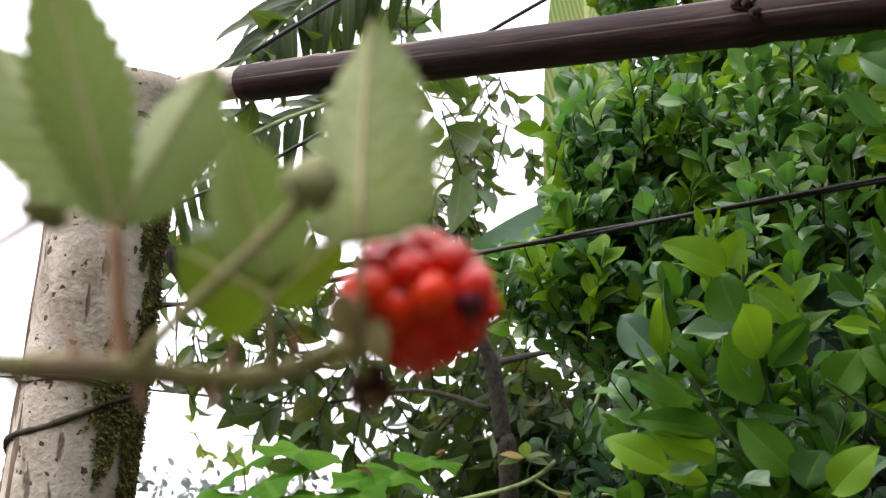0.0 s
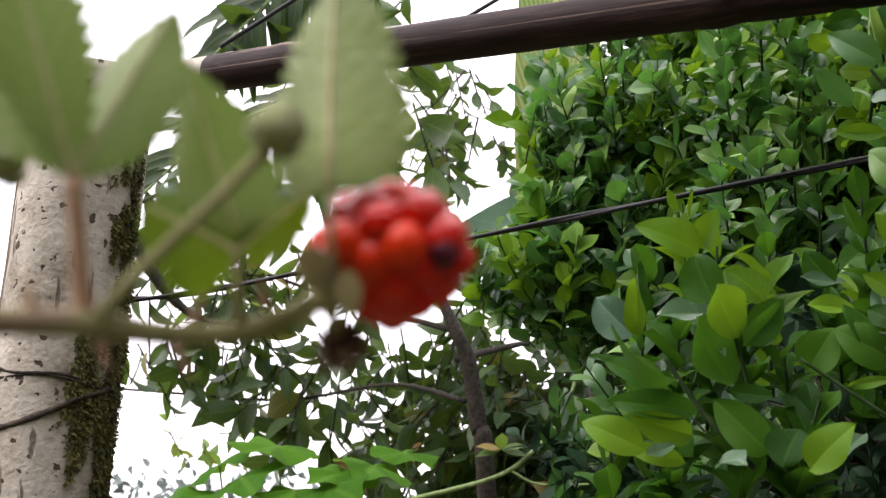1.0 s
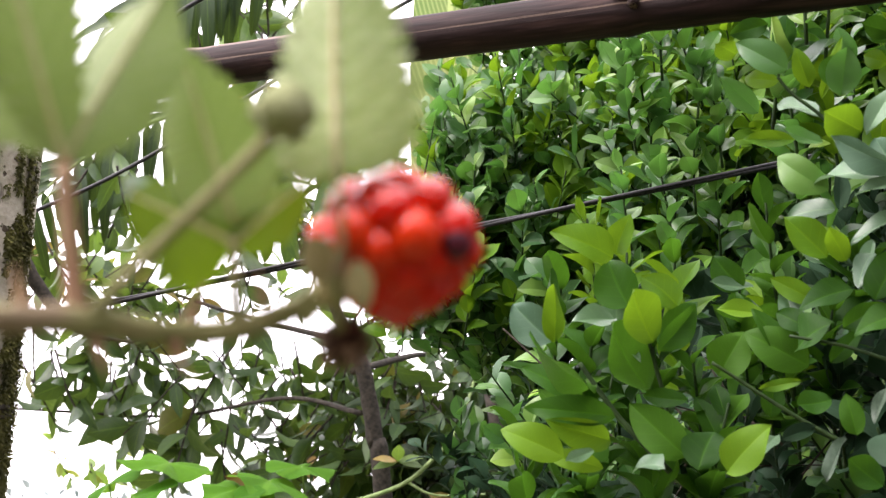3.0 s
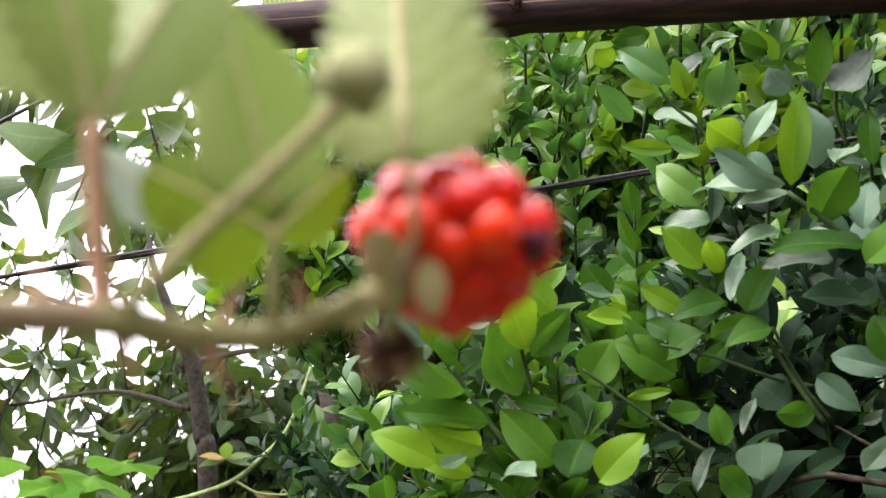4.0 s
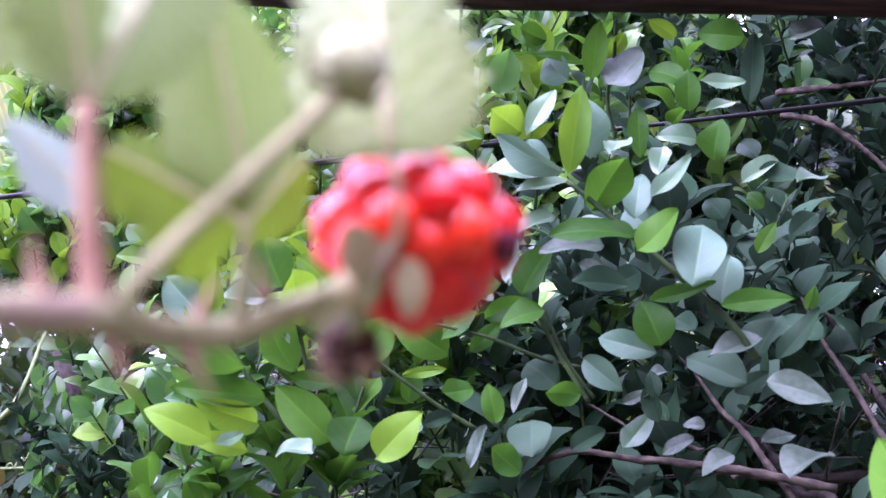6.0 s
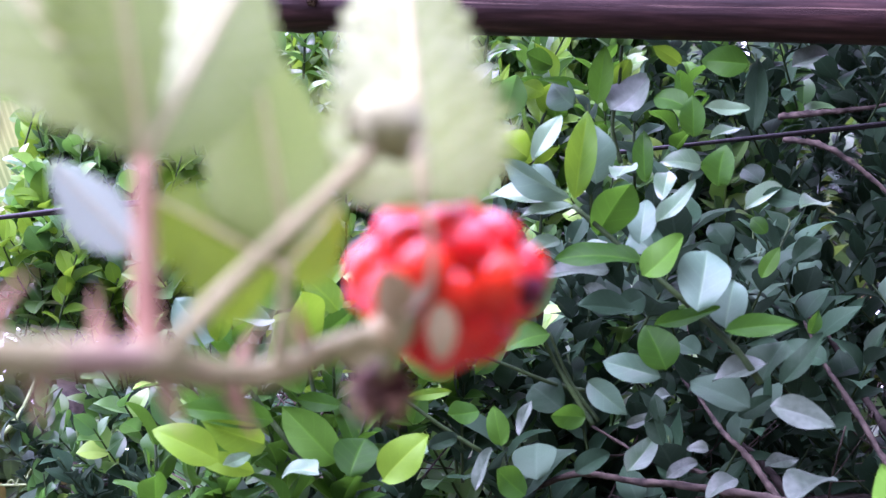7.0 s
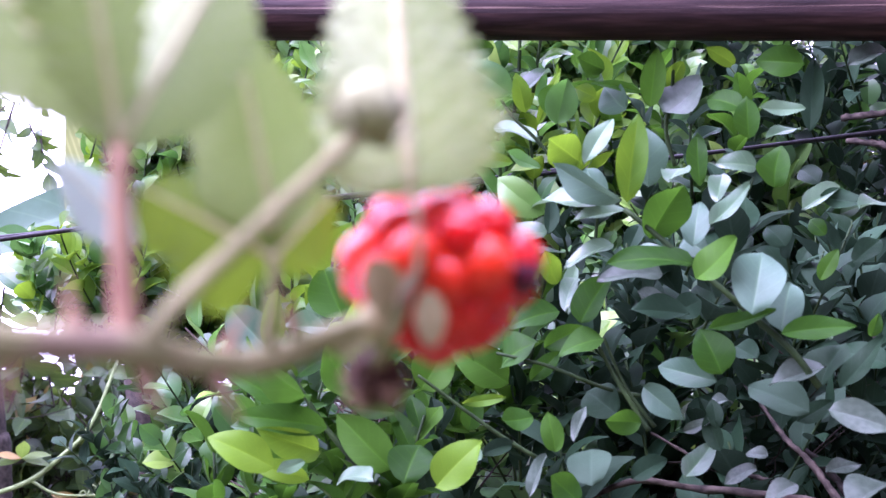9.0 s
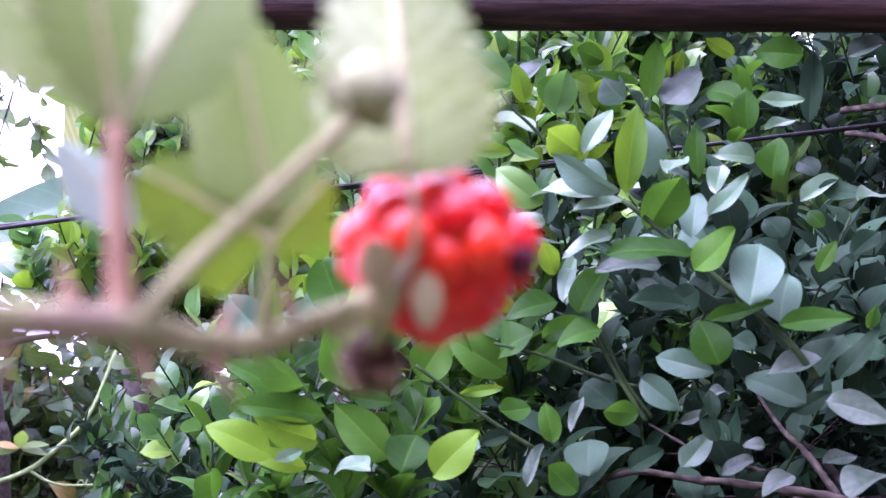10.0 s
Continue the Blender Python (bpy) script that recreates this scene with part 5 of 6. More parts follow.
def tree_behind():
    t = thing("tree", "dark drooping broadleaf tree standing against the white sky", "tree", place=(0.25, 4.5, 0))
    inv = Matrix.Translation((-0.25, -4.5, 0))
    dark, pale, wd = [], [], []

    def spray(c, r, size, mat):
        for k in range(int(3 + 14 * r)):
            o = np.asarray(c) + rand_unit() * r * rng.uniform(0.2, 1.0) + (0, rng.uniform(-0.2, 0.3), 0)
            w = rand_unit() * 0.64 + np.array((0, 0, -1.0 if mat is BROAD else 0.3))
            leafy_twig(dark if mat is BROAD else pale, wd, o, w, size * rng.uniform(1.4, 2.8), size, rng.integers(3, 7), 0.7, 0.3, 0.004)

    spray((-0.564, 3.389, 2.563), 0.12, 0.12, BROAD)
    spray((-0.483, 3.433, 2.457), 0.09, 0.12, BROAD)
    spray((-0.814, 3.594, 2.410), 0.11, 0.12, BROAD)
    spray((-0.881, 4.008, 2.377), 0.11, 0.14, BROAD)
    spray((-0.487, 4.075, 2.376), 0.12, 0.12, BROAD)
    spray((0.176, 4.155, 2.062), 0.12, 0.13, BROAD)
    spray((0.278, 3.951, 2.035), 0.13, 0.13, BROAD)
    spray((0.242, 3.974, 1.853), 0.15, 0.13, BROAD)
    spray((0.343, 3.865, 1.862), 0.14, 0.13, BROAD)
    spray((0.211, 4.089, 1.639), 0.15, 0.13, BROAD)
    spray((0.307, 3.884, 1.564), 0.14, 0.13, BROAD)
    spray((0.104, 4.295, 1.568), 0.12, 0.12, BROAD)
    spray((-0.747, 4.256, 2.309), 0.12, 0.14, BROAD)
    spray((-0.345, 4.332, 2.162), 0.12, 0.14, BROAD)
    spray((-0.233, 4.550, 2.111), 0.13, 0.13, BROAD)
    spray((-0.627, 4.295, 2.194), 0.12, 0.15, BROAD)
    spray((-0.504, 4.339, 1.998), 0.12, 0.15, BROAD)
    spray((-0.420, 4.362, 1.850), 0.09, 0.15, BROAD)
    spray((-0.309, 4.374, 1.812), 0.11, 0.17, BROAD)
    spray((-0.080, 3.404, 2.659), 0.08, 0.24, BROAD)
    spray((0.129, 3.976, 2.836), 0.07, 0.10, BROAD)
    spray((-0.028, 4.835, 2.758), 0.14, 0.09, LIGHTER)
    spray((-0.073, 4.863, 2.645), 0.09, 0.09, LIGHTER)
    spray((0.163, 4.342, 2.169), 0.12, 0.12, BROAD)
    spray((0.246, 4.360, 2.009), 0.12, 0.13, BROAD)
    spray((0.092, 4.775, 1.944), 0.11, 0.13, BROAD)
    spray((-0.070, 4.584, 1.830), 0.13, 0.15, BROAD)
    spray((0.182, 4.286, 1.743), 0.15, 0.13, BROAD)
    spray((0.302, 4.173, 1.833), 0.16, 0.13, BROAD)
    spray((0.369, 4.178, 1.663), 0.19, 0.13, BROAD)
    spray((0.046, 4.395, 1.628), 0.12, 0.12, BROAD)
    spray((-0.135, 4.393, 1.606), 0.10, 0.12, BROAD)
    spray((-0.190, 4.374, 1.904), 0.12, 0.14, BROAD)
    spray((0.497, 3.930, 2.035), 0.20, 0.13, BROAD)
    spray((0.710, 3.868, 2.212), 0.28, 0.14, BROAD)
    spray((-1.014, 5.395, 1.779), 0.14, 0.09, LIGHTER)
    spray((-0.871, 5.415, 1.856), 0.11, 0.09, LIGHTER)
    spray((-0.743, 5.442, 1.698), 0.11, 0.09, LIGHTER)
    spray((-0.210, 3.867, 3.117), 0.10, 0.12, LIGHTER)
    spray((-0.164, 3.506, 2.948), 0.11, 0.13, BROAD)
    spray((-0.371, 3.486, 2.956), 0.11, 0.13, BROAD)
    spray((-0.216, 3.547, 2.835), 0.09, 0.12, BROAD)
    spray((0.110, 4.590, 1.717), 0.10, 0.09, LIGHTER)
    spray((-0.334, 3.852, 3.130), 0.12, 0.14, BROAD)
    spray((-0.682, 4.315, 1.993), 0.06, 0.12, BROAD)
    spray((-0.168, 3.973, 2.731), 0.10, 0.12, BROAD)
    spray((-0.016, 3.971, 2.749), 0.09, 0.12, BROAD)
    spray((-0.171, 4.026, 2.548), 0.10, 0.12, BROAD)
    spray((0.057, 4.052, 2.453), 0.08, 0.12, BROAD)
    spray((-0.010, 3.841, 3.102), 0.08, 0.12, BROAD)
    spray((0.137, 3.963, 2.765), 0.06, 0.12, BROAD)
    spray((-0.249, 4.058, 2.400), 0.08, 0.12, BROAD)
    spray((-0.093, 4.003, 2.640), 0.09, 0.12, BROAD)
    spray((0.020, 4.014, 2.602), 0.07, 0.12, BROAD)
    spray((-0.026, 4.129, 2.040), 0.09, 0.12, BROAD)
    spray((0.128, 4.122, 2.074), 0.11, 0.12, BROAD)
    spray((0.163, 4.140, 1.922), 0.11, 0.12, BROAD)
    spray((0.279, 4.125, 1.994), 0.11, 0.12, BROAD)
    spray((0.066, 4.154, 1.792), 0.09, 0.12, BROAD)
    spray((0.227, 4.150, 1.769), 0.12, 0.12, BROAD)
    spray((0.334, 4.133, 1.879), 0.12, 0.12, BROAD)
    spray((0.168, 4.103, 2.187), 0.08, 0.12, BROAD)
    spray((0.309, 4.150, 1.654), 0.12, 0.12, BROAD)
    spray((-0.778, 4.156, 2.336), 0.07, 0.11, LIGHTER)
    spray((-0.646, 4.192, 2.261), 0.08, 0.11, LIGHTER)
    spray((-0.513, 4.223, 2.186), 0.08, 0.11, LIGHTER)
    spray((-0.570, 4.192, 2.320), 0.07, 0.11, BROAD)
    spray((-0.084, 4.269, 2.066), 0.09, 0.11, BROAD)
    spray((0.074, 4.279, 1.986), 0.10, 0.11, BROAD)
    spray((0.155, 4.262, 2.101), 0.09, 0.11, BROAD)
    spray((0.013, 4.295, 1.831), 0.10, 0.11, BROAD)
    spray((-0.121, 4.238, 2.262), 0.07, 0.11, LIGHTER)
    spray((-0.989, 4.154, 2.054), 0.04, 0.13, BROAD)
    spray((-0.870, 4.181, 2.057), 0.04, 0.13, BROAD)
    spray((-0.739, 4.203, 2.079), 0.04, 0.13, BROAD)
    spray((-0.605, 4.226, 2.062), 0.05, 0.13, BROAD)
    spray((-0.927, 4.151, 2.170), 0.05, 0.13, BROAD)
    spray((-0.815, 4.168, 2.212), 0.05, 0.13, LIGHTER)
    spray((-0.683, 4.191, 2.216), 0.05, 0.13, BROAD)
    spray((0.127, 3.9, 2.89), 0.13, 0.085, BROAD)
    spray((0.25, 3.9, 2.70), 0.12, 0.075, BROAD)
    spray((0.072, 3.9, 2.62), 0.1, 0.07, BROAD)
    spray((0.01, 3.9, 2.48), 0.09, 0.065, BROAD)
    for ob in (part("crown", joined(dark, NARROW_SHAPES + LEAF_SHAPES[:3]), BROAD, t, "dark hanging leaves", "stuff"), part("young_crown", joined(pale, NARROW_SHAPES), LIGHTER, t, "paler yellowish leaves", "stuff"), part("fine_twig", sticks(wd, 4), WOOD, t, "", "stuff")):
        ob.matrix_parent_inverse = inv
    for pts, rr in (([(0.26, 3.6, 0), (0.178, 3.47, 1.52), (0.157, 3.46, 1.71), (0.128, 3.45, 1.90), (0.085, 3.46, 2.0), (0.02, 3.6, 2.2), (0.0, 3.9, 2.4)], [0.045, 0.027, 0.025, 0.023, 0.018, 0.01, 0.005]),
                    ([(0.12, 3.46, 1.78), (-0.1, 3.8, 1.86), (-0.5, 4.35, 1.86), (-1.0, 4.4, 1.9), (-1.7, 4.45, 1.96)], [0.008, 0.006, 0.005, 0.004]),
                    ([(0.09, 3.46, 1.98), (-0.3, 4.0, 2.17), (-0.8, 4.3, 2.4)], [0.01, 0.007, 0.004]),
                    ([(-0.778, 3.025, 2.219), (-0.724, 3.057, 2.138), (-0.662, 3.090, 2.041), (-0.585, 3.117, 1.972), (-0.465, 3.141, 1.945)], [0.014, 0.02, 0.016, 0.009, 0.003]),
                    ([(0.1, 3.46, 1.9), (0.35, 3.9, 2.0), (0.5, 4.3, 2.0)], [0.012, 0.008, 0.004])):
        part("trunk" if rr[0] > 0.03 else "bough", Geo().add(*tube(pts, rr, 10, 28, 0.05, 7)), WOOD, t).matrix_parent_inverse = inv


tree_behind()
backing_tree("shrub", "dense dark shrub growing behind the citrus", (2.1, 3.9, 1.6), (1.45, 0.5, 1.2), 420, 0.12, BROAD)
backing_tree("shrub", "dense dark shrub growing behind the citrus", (2.75, 3.3, 2.0), (0.9, 0.7, 1.4), 520, 0.13, BROAD)
backing_tree("undergrowth", "dark tangled undergrowth beneath the tree", (0.42, 4.05, 1.5), (0.55, 0.3, 0.45), 140, 0.1, BROAD)
backing_tree("undergrowth", "dark tangled undergrowth beneath the tree", (0.49, 3.90, 1.79), (0.2, 0.15, 0.35), 80, 0.085, BROAD)
backing_tree("shrub", "dense dark shrub growing behind the citrus", (3.2, 2.2, 1.7), (0.8, 1.3, 1.4), 900, 0.12, BROAD)


def banana_plant():
    t = thing("banana_plant", "ribbed green banana leaves with dry brown hanging blades", "plant", place=(0.4, 2.85, 0))
    inv = Matrix.Translation((-0.4, -2.85, 0))
    stalk = part("stalk", Geo().add(*tube([(0.62, 2.95, 0), (0.6, 2.93, 0.9), (0.42, 2.86, 1.8)], [0.09, 0.075, 0.04], 14, 20, 0.03, 4)), WOOD, t, "fibrous dark brown stalk")
    stalk.matrix_parent_inverse = inv
    for base, tip, w, face, mat, lab in (
        ((0.335, 2.76, 1.9), (0.27, 2.5, 2.95), 0.2, (-0.3, -1, 0.1), BANANA, "broad ribbed green blade"),
        ((0.34, 2.85, 2.19), (0.02, 2.88, 2.1), 0.14, (0.1, -1, 0.5), TEAL, "folded bluish green blade"),
        ((0.195, 2.08, 1.90), (0.178, 2.06, 1.79), 0.055, (-0.4, -1, 0), DRY, "curled dry brown blade"),
        ((0.215, 2.1, 1.89), (0.222, 2.07, 1.80), 0.035, (0.3, -1, 0), DRY, "curled dry brown blade"),
        ((0.44, 2.6, 2.35), (0.40, 2.58, 2.16), 0.06, (-0.2, -1, 0.2), DRY, "curled dry brown blade"),
        ((0.98, 2.7, 2.3), (1.02, 2.68, 1.9), 0.16, (-0.3, -1, 0), DRY, "hanging dry brown blade"),
    ):
        base, tip = np.array(base), np.array(tip)
        g = Geo().add(*laid(blade(np.linalg.norm(tip - base), w, 30, 4, 0.9 if mat is DRY else 0.3, 0.3, 0.7, 0.5, wave=0.05, seed=int(100 * w)), frame_to(base, tip - base, face)))
        part("blade", g, mat, t, lab).matrix_parent_inverse = inv


banana_plant()


def palm_frond(name, base, tip, side_len, count, lean):
    t = thing(name, "arching palm frond with narrow dark leaflets", "palm", place=(base[0], base[1], base[2]))
    inv = Matrix.Translation((-base[0], -base[1], -base[2]))
    base, tip = np.array(base), np.array(tip)
    mid = 0.5 * (base + tip) + (0, 0, 0.08)
    line = spline([base, mid, tip], count)
    part("rachis", Geo().add(*tube([base, mid, tip], [0.009, 0.006, 0.002], 8, 24)), VINE, t).matrix_parent_inverse = inv
    leaflet = Geo().add(*blade(1.0, 0.13, 10, 1, 0.35, 1.1, 0.6, 0.5)).mesh("leaflet")
    leaflet.materials.append(PALM)
    for i in range(1, count):
        for s in (-1, 1):
            d = line[i] - line[i - 1]
            d /= np.linalg.norm(d)
            o = np.cross(d, np.asarray(lean))
            o /= np.linalg.norm(o)
            ob = new("leaflet", leaflet)
            ob.parent = t
            ob.matrix_parent_inverse = inv
            w = d * 0.75 + s * o + np.array((0, 0, -0.45)) + rng.normal(size=3) * 0.2
            size = side_len * math.sin(math.pi * (0.15 + 0.8 * i / count)) ** 0.6 * rng.uniform(0.75, 1.1)
            ob.matrix_basis = frame_to(line[i], w, lean) @ Matrix.Diagonal((size, size, size, 1))


palm_frond("palm_frond", (-0.06, 3.25, 3.1), (-0.6, 3.15, 2.66), 0.28, 26, (0.1, -1.0, 0.3))
palm_frond("palm_frond", (-0.3, 3.5, 2.72), (-0.95, 3.4, 2.22), 0.3, 22, (0.1, -1.0, 0.2))


def gourd_vine():
    t = thing("gourd_vine", "scrambling gourd vine with large bright green lobed leaves", "vine", place=(-0.35, 3.1, 0))
    inv = Matrix.Translation((0.35, -3.1, 0))
    part("stem", Geo().add(*tube([(-0.35, 3.1, 0), (-0.3, 3.15, 0.8), (-0.4, 3.2, 1.45), (0.0, 3.15, 1.5)], [0.008, 0.006, 0.005, 0.003], 8, 24)), VINE, t).matrix_parent_inverse = inv
    for k, (c, size) in enumerate((((-0.375, 3.171, 1.644), 0.27), ((-0.533, 3.25, 1.60), 0.22), ((-0.123, 3.092, 1.59), 0.24), ((-0.227, 2.987, 1.535), 0.22), ((-0.63, 3.137, 1.49), 0.26), ((-0.045, 3.193, 1.625), 0.2), ((-0.318, 3.08, 1.53), 0.22), ((-0.75, 3.2, 1.46), 0.24), ((-0.2, 3.05, 1.57), 0.21), ((-0.45, 3.1, 1.56), 0.24))):
        size *= 0.8
        g = Geo()
        n = 40
        ring, v = [], [(0, 0, 0)]
        for rr in (0.35, 0.7, 1.0):
            for j in range(n):
                a = 2 * math.pi * j / n
                lobe = 0.92 + 0.24 * abs(math.cos(2.5 * a)) ** 1.6 + 0.03 * math.cos(15 * a + k) + 0.06 * math.sin(2 * a + k)
                if abs(a - math.pi) < 0.25:
                    lobe *= 0.45
                r = 0.5 * size * rr * lobe
                v.append((r * math.sin(a), r * math.cos(a), -0.07 * size * rr * rr + 0.05 * size * math.cos(5 * a + k) * rr + 0.03 * size * math.sin(3 * a + 2 * k) * rr * rr))
        uv = [(0.5, 0.5)] + [(0.5 + 0.5 * rr * math.sin(2 * math.pi * j / n), 0.5 + 0.5 * rr * math.cos(2 * math.pi * j / n)) for rr in (0.35, 0.7, 1.0) for j in range(n)]
        f = [(0, 1 + j, 1 + (j + 1) % n) for j in range(n)] + [(1 + q * n + j, 1 + (q + 1) * n + j, 1 + (q + 1) * n + (j + 1) % n, 1 + q * n + (j + 1) % n) for q in range(2) for j in range(n)]
        face = np.array((rng.uniform(-0.5, 0.5), -0.75, 0.65 + rng.uniform(-0.3, 0.3)))
        m = frame_to(c, (rng.uniform(-0.8, 0.8), -0.6, -0.1), face)
        part("leaf", g.add(*laid((np.array(v), f, np.array(uv)), m)), GOURD, t).matrix_parent_inverse = inv
        part("leaf_stalk", Geo().add(*tube([c, np.array(c) + (0.02, 0.06, -0.2)], [0.003, 0.003], 6, 6)), VINE, t).matrix_parent_inverse = inv


gourd_vine()


def climbing_vine():
    t = thing("climbing_vine", "pale green climbing vine with curling tendrils and small lobed leaves", "vine", place=(-0.04, 3.396, 1.45))
    inv = Matrix.Translation((0.04, -3.396, -1.45))
    part("stem", Geo().add(*tube([(-0.35, 3.4, 1.44), (-0.04, 3.396, 1.506), (0.206, 3.39, 1.57), (0.314, 3.379, 1.647), (0.384, 3.367, 1.731), (0.45, 3.4, 1.9)], [0.007, 0.007, 0.006, 0.006, 0.005, 0.004], 8, 40)), VINE, t).matrix_parent_inverse = inv
    part("side_stem", Geo().add(*tube([(0.237, 3.388, 1.585), (0.314, 3.382, 1.547), (0.45, 3.367, 1.545)], [0.004, 0.003, 0.003], 7, 20)), VINE, t).matrix_parent_inverse = inv
    a = np.linspace(0, 30, 120)
    coil = np.stack([0.36 + 0.004 * a, 3.37 + 0.008 * np.cos(a), 1.545 + 0.0022 * a + 0.008 * np.sin(a)], 1)
    part("tendril", Geo().add(*tube(coil, [0.0018, 0.001], 5, 120)), VINE, t).matrix_parent_inverse = inv
    for k in range(5):
        ang = radians(-80 + 40 * k)
        c = np.array((0.214, 3.38, 1.64))
        d = np.array((math.sin(ang), -0.3, math.cos(ang) * 0.5 - 0.2))
        part("leaf_lobe", Geo().add(*laid(blade(0.075, 0.035, 8, 2, 0.1, 0.4), frame_to(c, d, (0, -0.6, 0.8)))), LIGHTER, t).matrix_parent_inverse = inv


climbing_vine()

# ---- the bramble shoot with its fruit ----
bramble = thing("bramble_shoot", "thorny bramble shoot with toothed leaflets, buds and one ripe red berry", "bramble", place=(-0.03, 0.2, 1.5))
BR_INV = Matrix.Translation((0.03, -0.2, -1.5))


def on_shoot(name, geo, mat, parent=None, label=""):
    ob = part(name, geo, mat, parent or bramble, label)
    if parent is None:
        ob.matrix_parent_inverse = BR_INV
    return ob


NODE = np.array((-0.051, 0.191, 1.521))
LEAF_FORK = np.array((-0.053, 0.188, 1.543))
FOOT2 = np.array((-0.0299, 0.2089, 1.5222))
FORK2 = np.array((-0.0304, 0.2042, 1.5350))
CALYX = np.array((-0.0165, 0.2045, 1.5275))
cane = on_shoot("cane", Geo().add(*tube([(-0.62, 0.28, 0.0), (-0.58, 0.17, 0.7), (-0.42, 0.08, 1.3), (-0.16, 0.12, 1.516), (-0.098, 0.156, 1.518), (-0.0664, 0.1792, 1.5197), NODE, (-0.04, 0.2, 1.5205), FOOT2, (-0.0215, 0.2108, 1.5255), CALYX],
                [0.0045, 0.004, 0.0035, 0.0023, 0.0022, 0.0021, 0.0023, 0.0019, 0.002, 0.0018, 0.0017], 12, 110, 0.02, 1)), STEM)
for o, d in (((-0.064, 0.181, 1.519), (-0.2, -0.2, -1)), ((-0.049, 0.193, 1.519), (0.15, -0.3, -1)), ((-0.039, 0.2, 1.519), (0.3, -0.2, -1)), ((-0.037, 0.203, 1.522), (0.2, -0.3, 1)), ((-0.03, 0.208, 1.524), (-0.3, -0.2, 1)), ((-0.057, 0.186, 1.522), (-0.5, -0.2, 1)), ((-0.078, 0.172, 1.521), (-0.3, -0.1, 1)), ((-0.07, 0.1775, 1.5215), (0.4, -0.2, 1)), ((-0.026, 0.21, 1.526), (-0.4, -0.2, 1)), ((-0.072, 0.176, 1.518), (0.3, -0.2, -1))):
    o, d = np.array(o), np.array(d, float)
    d /= np.linalg.norm(d)
    on_shoot("thorn", Geo().add(*tube([o, o + d * 0.0032 + (0.0004, 0, 0), o + d * 0.0065 + (0.0014, 0, 0)], [0.0012, 0.0006, 0.0001], 7, 7)), RED_STEM, None, "reddish hooked thorn")
BUD_AT = np.array((-0.022, 0.19, 1.552))
on_shoot("pedicel", Geo().add(*tube([NODE + (0.0015, 0, 0.0005), (-0.043, 0.191, 1.529), (-0.032, 0.191, 1.54), BUD_AT - (0.002, 0, 0.004)], [0.0012, 0.0011, 0.0010, 0.0011], 9, 24, 0.02, 2)), STEM)
on_shoot("petiole", Geo().add(*tube([NODE, (-0.052, 0.19, 1.53), LEAF_FORK], [0.0017, 0.0014, 0.0012], 9, 16, 0.02, 3)), RED_STEM, None, "reddish brown leaf stalk")
on_shoot("petiole", Geo().add(*tube([FOOT2, (-0.0303, 0.206, 1.527), FORK2], [0.0012, 0.001, 0.0008], 9, 12, 0.02, 3)), STEM)


def bud(center, size, tilt):
    g = Geo()
    n, sides = 10, 18
    v = []
    for i in range(n + 1):
        b = math.pi * i / n
        for j in range(sides):
            a = 2 * math.pi * j / sides
            r = size * math.sin(b) * (1 + 0.05 * math.cos(5 * a)) * (0.92 if b < 1.2 else 1.0)
            v.append((r * math.cos(a), r * math.sin(a), size * 0.92 * math.cos(b)))
    f = [(i * sides + j, (i + 1) * sides + j, (i + 1) * sides + (j + 1) % sides, i * sides + (j + 1) % sides) for i in range(n) for j in range(sides)]
    turn = np.array(Euler(tilt).to_matrix())
    b = on_shoot("bud", g.add(np.array(v) @ turn.T + center, f), BUD, None, "round closed grey-green bud")
    for k in range(5):
        a = 2 * math.pi * k / 5
        d = np.array((math.cos(a), math.sin(a), -0.35)) @ turn.T
        o = np.asarray(center) + np.array((0, 0, -size * 0.85)) @ turn.T
        part("sepal", Geo().add(*laid(blade(size * 1.9, size * 1.15, 8, 2, 0.3, 2.0, 0.8, 0.8), frame_to(o, d, -np.asarray((0, 0, 1.0)) @ turn.T))), BUD, b)
    return b


bud(BUD_AT, 0.0043, (0.5, 0.35, 0))
bud((-0.07, 0.2055, 1.5511), 0.0039, (0.1, 0.5, 0))
on_shoot("pedicel", Geo().add(*tube([(-0.0865, 0.1655, 1.5187), (-0.0825, 0.18, 1.528), (-0.0755, 0.197, 1.5415), (-0.07, 0.205, 1.549)], [0.001, 0.0009, 0.0008, 0.0009], 8, 20)), STEM)


def leaflet(base, tip, width, face, mat, bend=0.3, seed=0, fold=-0.42, broad=0.72, tip_power=0.72):
    base, tip = np.asarray(base, float), np.asarray(tip, float)
    length = np.linalg.norm(tip - base)
    shape = blade(length, width * 1.07, 96, 5, fold, bend, broad, tip_power, 14, 0.2, 0.04, seed, 0.045, 9)
    ob = on_shoot("leaflet", Geo().add(*laid(shape, frame_to(base, tip - base + np.asarray(face) * 0.0, face))), mat)
    v, _, uv = shape
    core = np.array([p for p, q in zip(v, uv) if abs(q[0] - 0.5) < 1e-6])
    m = np.array(frame_to(base, tip - base, face))
    core = core @ m[:3, :3].T + m[:3, 3] + np.asarray(face) / np.linalg.norm(face) * 0.0001
    part("midrib", Geo().add(*tube(core[::6], [0.028 * width, 0.02 * width, 0.008 * width], 6, 24)), RIB, ob)
    return ob


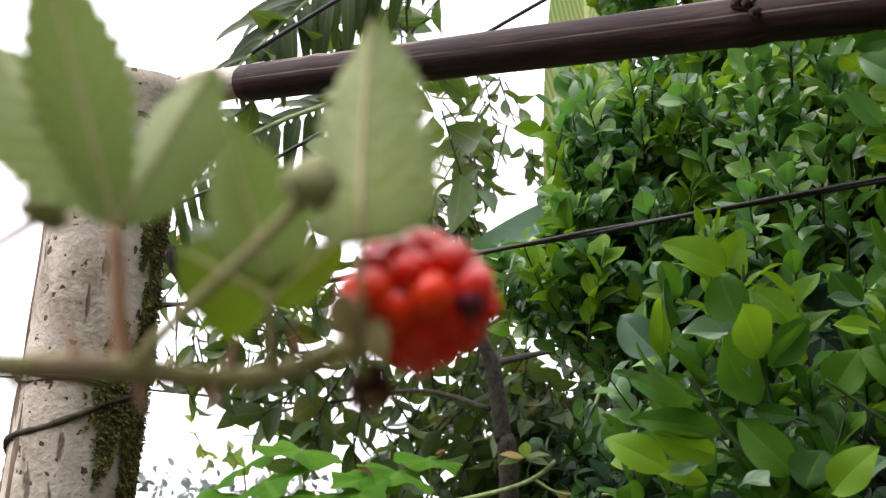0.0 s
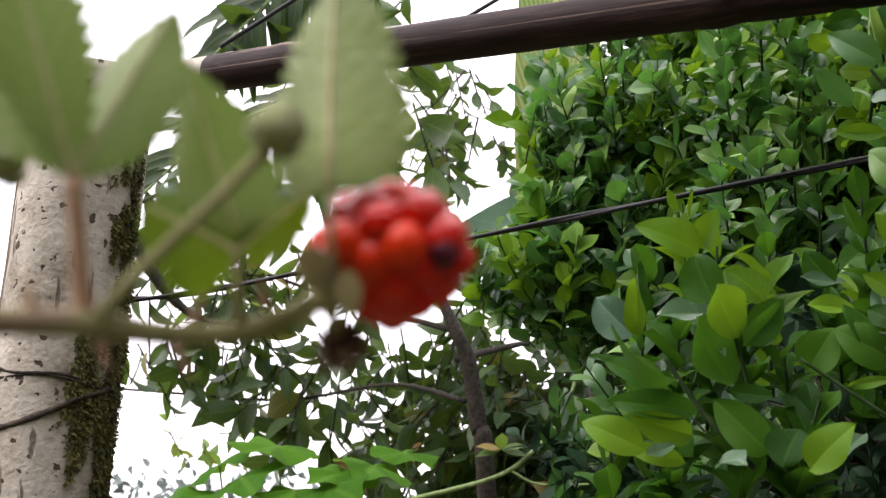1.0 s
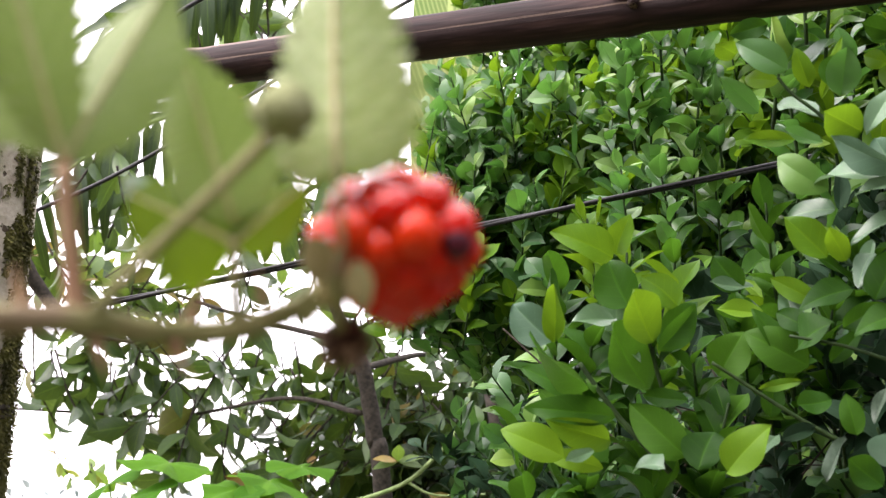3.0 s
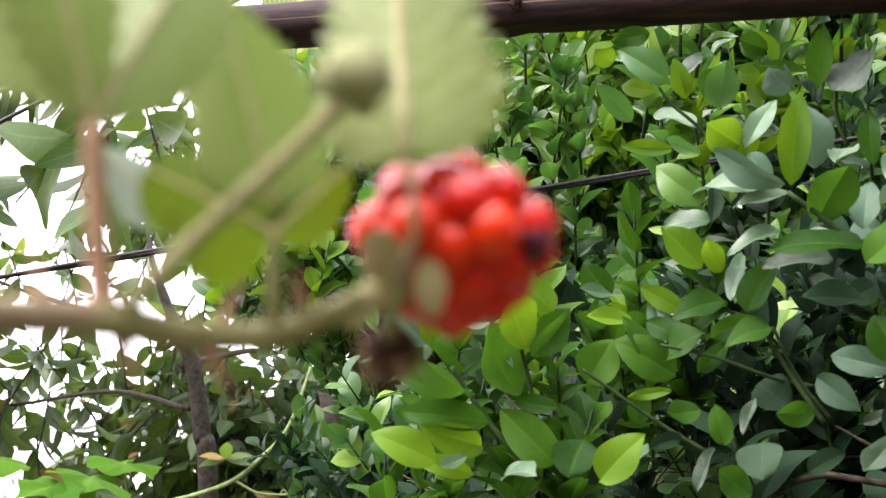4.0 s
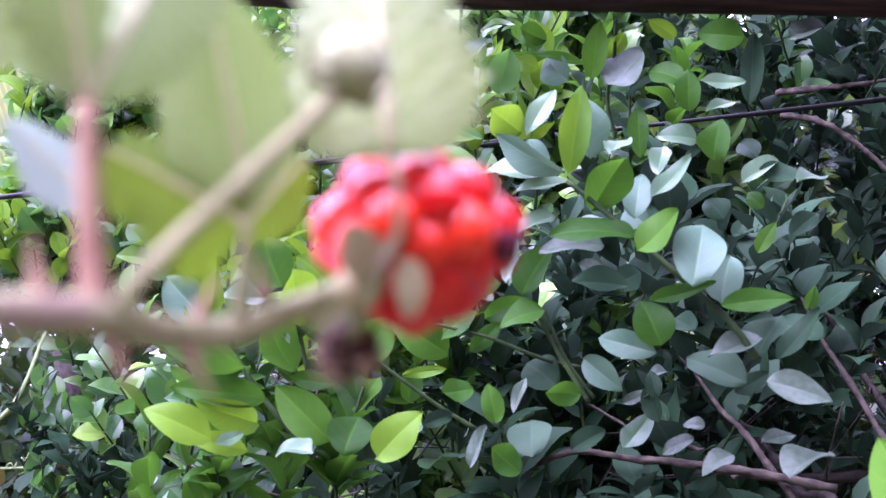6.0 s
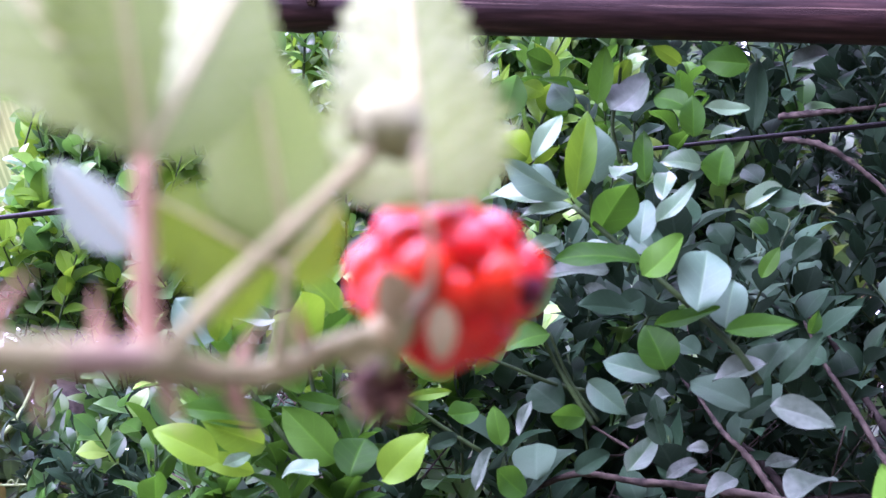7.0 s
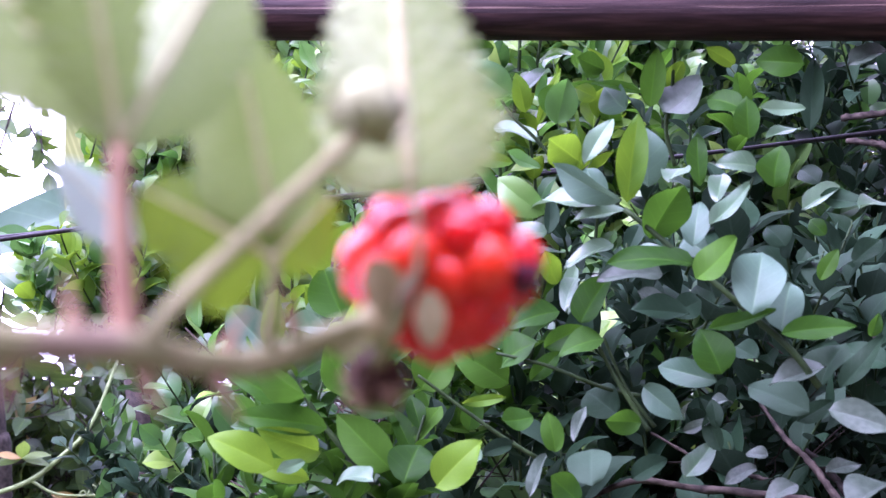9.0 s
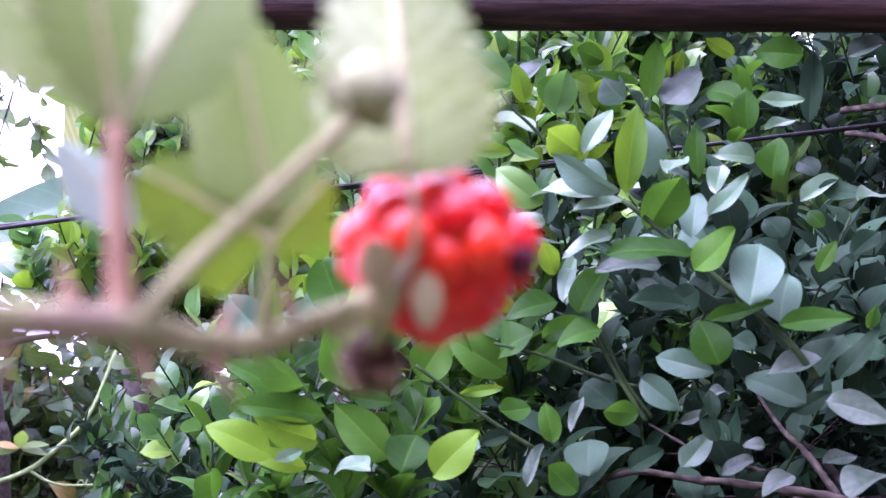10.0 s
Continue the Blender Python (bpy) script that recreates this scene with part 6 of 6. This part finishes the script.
toward = np.array((-0.1, -1.0, 0.15))
leaflet(LEAF_FORK, (-0.0635, 0.1720, 1.5850), 0.0150, toward + (0.2, 0, 0), BRAMBLE, 0.15, 1, broad=0.95, tip_power=0.85)
leaflet(LEAF_FORK + (0, 0.001, 0), (-0.0775, 0.1900, 1.5775), 0.0185, toward + (0.1, 0, 0.25), BRAMBLE, 0.2, 3, broad=1.1, tip_power=1.05)
leaflet(LEAF_FORK, (-0.0397, 0.1881, 1.5717), 0.0150, toward + (-0.1, 0, 0), BRAMBLE, 0.15, 2, broad=0.98, tip_power=0.85)
leaflet(FORK2 + (0, 0, 0.003), (-0.0385, 0.194, 1.5630), 0.0160, toward + (-0.15, 0, 0), BRAMBLE, 0.2, 4, broad=0.62)
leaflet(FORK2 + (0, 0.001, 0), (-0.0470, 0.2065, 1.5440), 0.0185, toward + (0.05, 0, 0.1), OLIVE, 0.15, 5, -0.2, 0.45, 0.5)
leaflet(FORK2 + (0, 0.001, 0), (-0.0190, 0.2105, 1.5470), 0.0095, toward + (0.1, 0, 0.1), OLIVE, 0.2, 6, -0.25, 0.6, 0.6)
leaflet((-0.0400, 0.2500, 1.5455), (-0.0535, 0.2440, 1.5570), 0.0092, toward + (-0.3, 0, 0.2), DOWNY, 0.2, 8, -0.3)
BASE4 = np.array((-0.0146, 0.1960, 1.5430))
leaflet(BASE4, (-0.0158, 0.1985, 1.5850), 0.0232, toward + (-0.3, 0, 0), BRAMBLE, 0.2, 7, -0.3, 0.52, 0.66)
on_shoot("petiole", Geo().add(*tube([CALYX, (-0.0142, 0.1965, 1.531), (-0.0143, 0.1945, 1.538), BASE4], [0.0008, 0.0006, 0.0005, 0.0006], 8, 16)), STEM)

BERRY_AT = np.array((-0.0048, 0.2095, 1.5348))
core = on_shoot("berry", Geo().add(*ball(BERRY_AT + (0, 0, 0), (0.0108, 0.0108, 0.0096), 12, 18)), BERRY, None, "ripe glossy red berry of plump drupelets")
drupe = Geo().add(*ball((0, 0, 0), (1, 1, 1), 10, 14)).mesh("drupelet")
drupe.materials.append(BERRY)
count = 46
seeds = np.random.default_rng(4)
for k in range(count):
    zz = 1 - 2 * (k + 0.5) / count
    a = k * 2.39996
    d = np.array((math.sqrt(1 - zz * zz) * math.cos(a), math.sqrt(1 - zz * zz) * math.sin(a), zz))
    narrow = 1.0 if d[2] > -0.1 else 1.0 + 0.62 * (d[2] + 0.1)
    o = BERRY_AT + d * np.array((0.0106 * narrow, 0.0106 * narrow, 0.0094)) + seeds.normal(size=3) * 0.0004
    ob = new("drupelet", drupe)
    ob.parent = core
    s = 0.0039 * seeds.uniform(0.85, 1.15)
    ob.matrix_local = frame_to(o, rand_unit(), d) @ Matrix.Diagonal((s, s, s, 1))
dk = Geo().add(*ball((0.0036, 0.2004, 1.5338), (0.0026, 0.0026, 0.003), 10, 12))
part("bruised_drupelet", dk, DARK_BERRY, core, "dark bruised drupelet")
cal = on_shoot("calyx", Geo().add(*ball(CALYX + (0.001, 0.001, 0), (0.0032, 0.003, 0.003), 8, 12)), SEPAL, None, "spent calyx behind the berry")
for root, tip, w, mt in (((-0.0120, 0.1975, 1.5305), (-0.0112, 0.1975, 1.5235), 0.0042, SEPAL), ((-0.0155, 0.2015, 1.528), (-0.0185, 0.1985, 1.5338), 0.0062, SEPAL), ((-0.0165, 0.2045, 1.5275), (-0.021, 0.208, 1.523), 0.004, STEM)):
    root, tip = np.array(root), np.array(tip)
    part("sepal", Geo().add(*laid(blade(np.linalg.norm(tip - root) * 1.1, w, 10, 2, 0.3, 0.4, 0.9, 0.55), frame_to(root, tip - root, toward))), mt, cal)
part("fruit_stalk", Geo().add(*tube([(-0.0135, 0.1985, 1.5335), (-0.0145, 0.2, 1.528), (-0.0145, 0.2075, 1.5235), (-0.0138, 0.212, 1.521)], [0.0006, 0.0008, 0.001, 0.0013], 9, 16, 0.04, 9)), STEM, cal, "dark brown stalk end")
h = Geo()
v, f, _ = ball((0, 0, 0), (1, 1, 1), 16, 22)
v = [np.array((-0.0135, 0.2125, 1.5205)) + np.array(q) * 0.0037 * (1 + 0.35 * noise.noise(Vector(q) * 2.5) + 0.3 * noise.noise(Vector(q) * 6.0)) for q in v]
part("withered_husk", h.add(v, f), HUSK, cal, "dark withered tuft")
# stiff hairs round the withered tuft
hairs = Geo()
for k in range(46):
    d = rand_unit()
    d = d if d[2] < 0.5 else -d
    o = np.array((-0.0135, 0.2125, 1.5205)) + d * 0.0033
    hairs.add(*tube([o, o + d * 0.0012 + (0, 0, -0.0002), o + (d + rand_unit() * 0.5) * rng.uniform(0.0015, 0.0028)], [0.0003, 0.0002, 0.00005], 5, 6))
part("stamen", hairs, RED_STEM, cal, "pinkish withered stamens", "stuff")
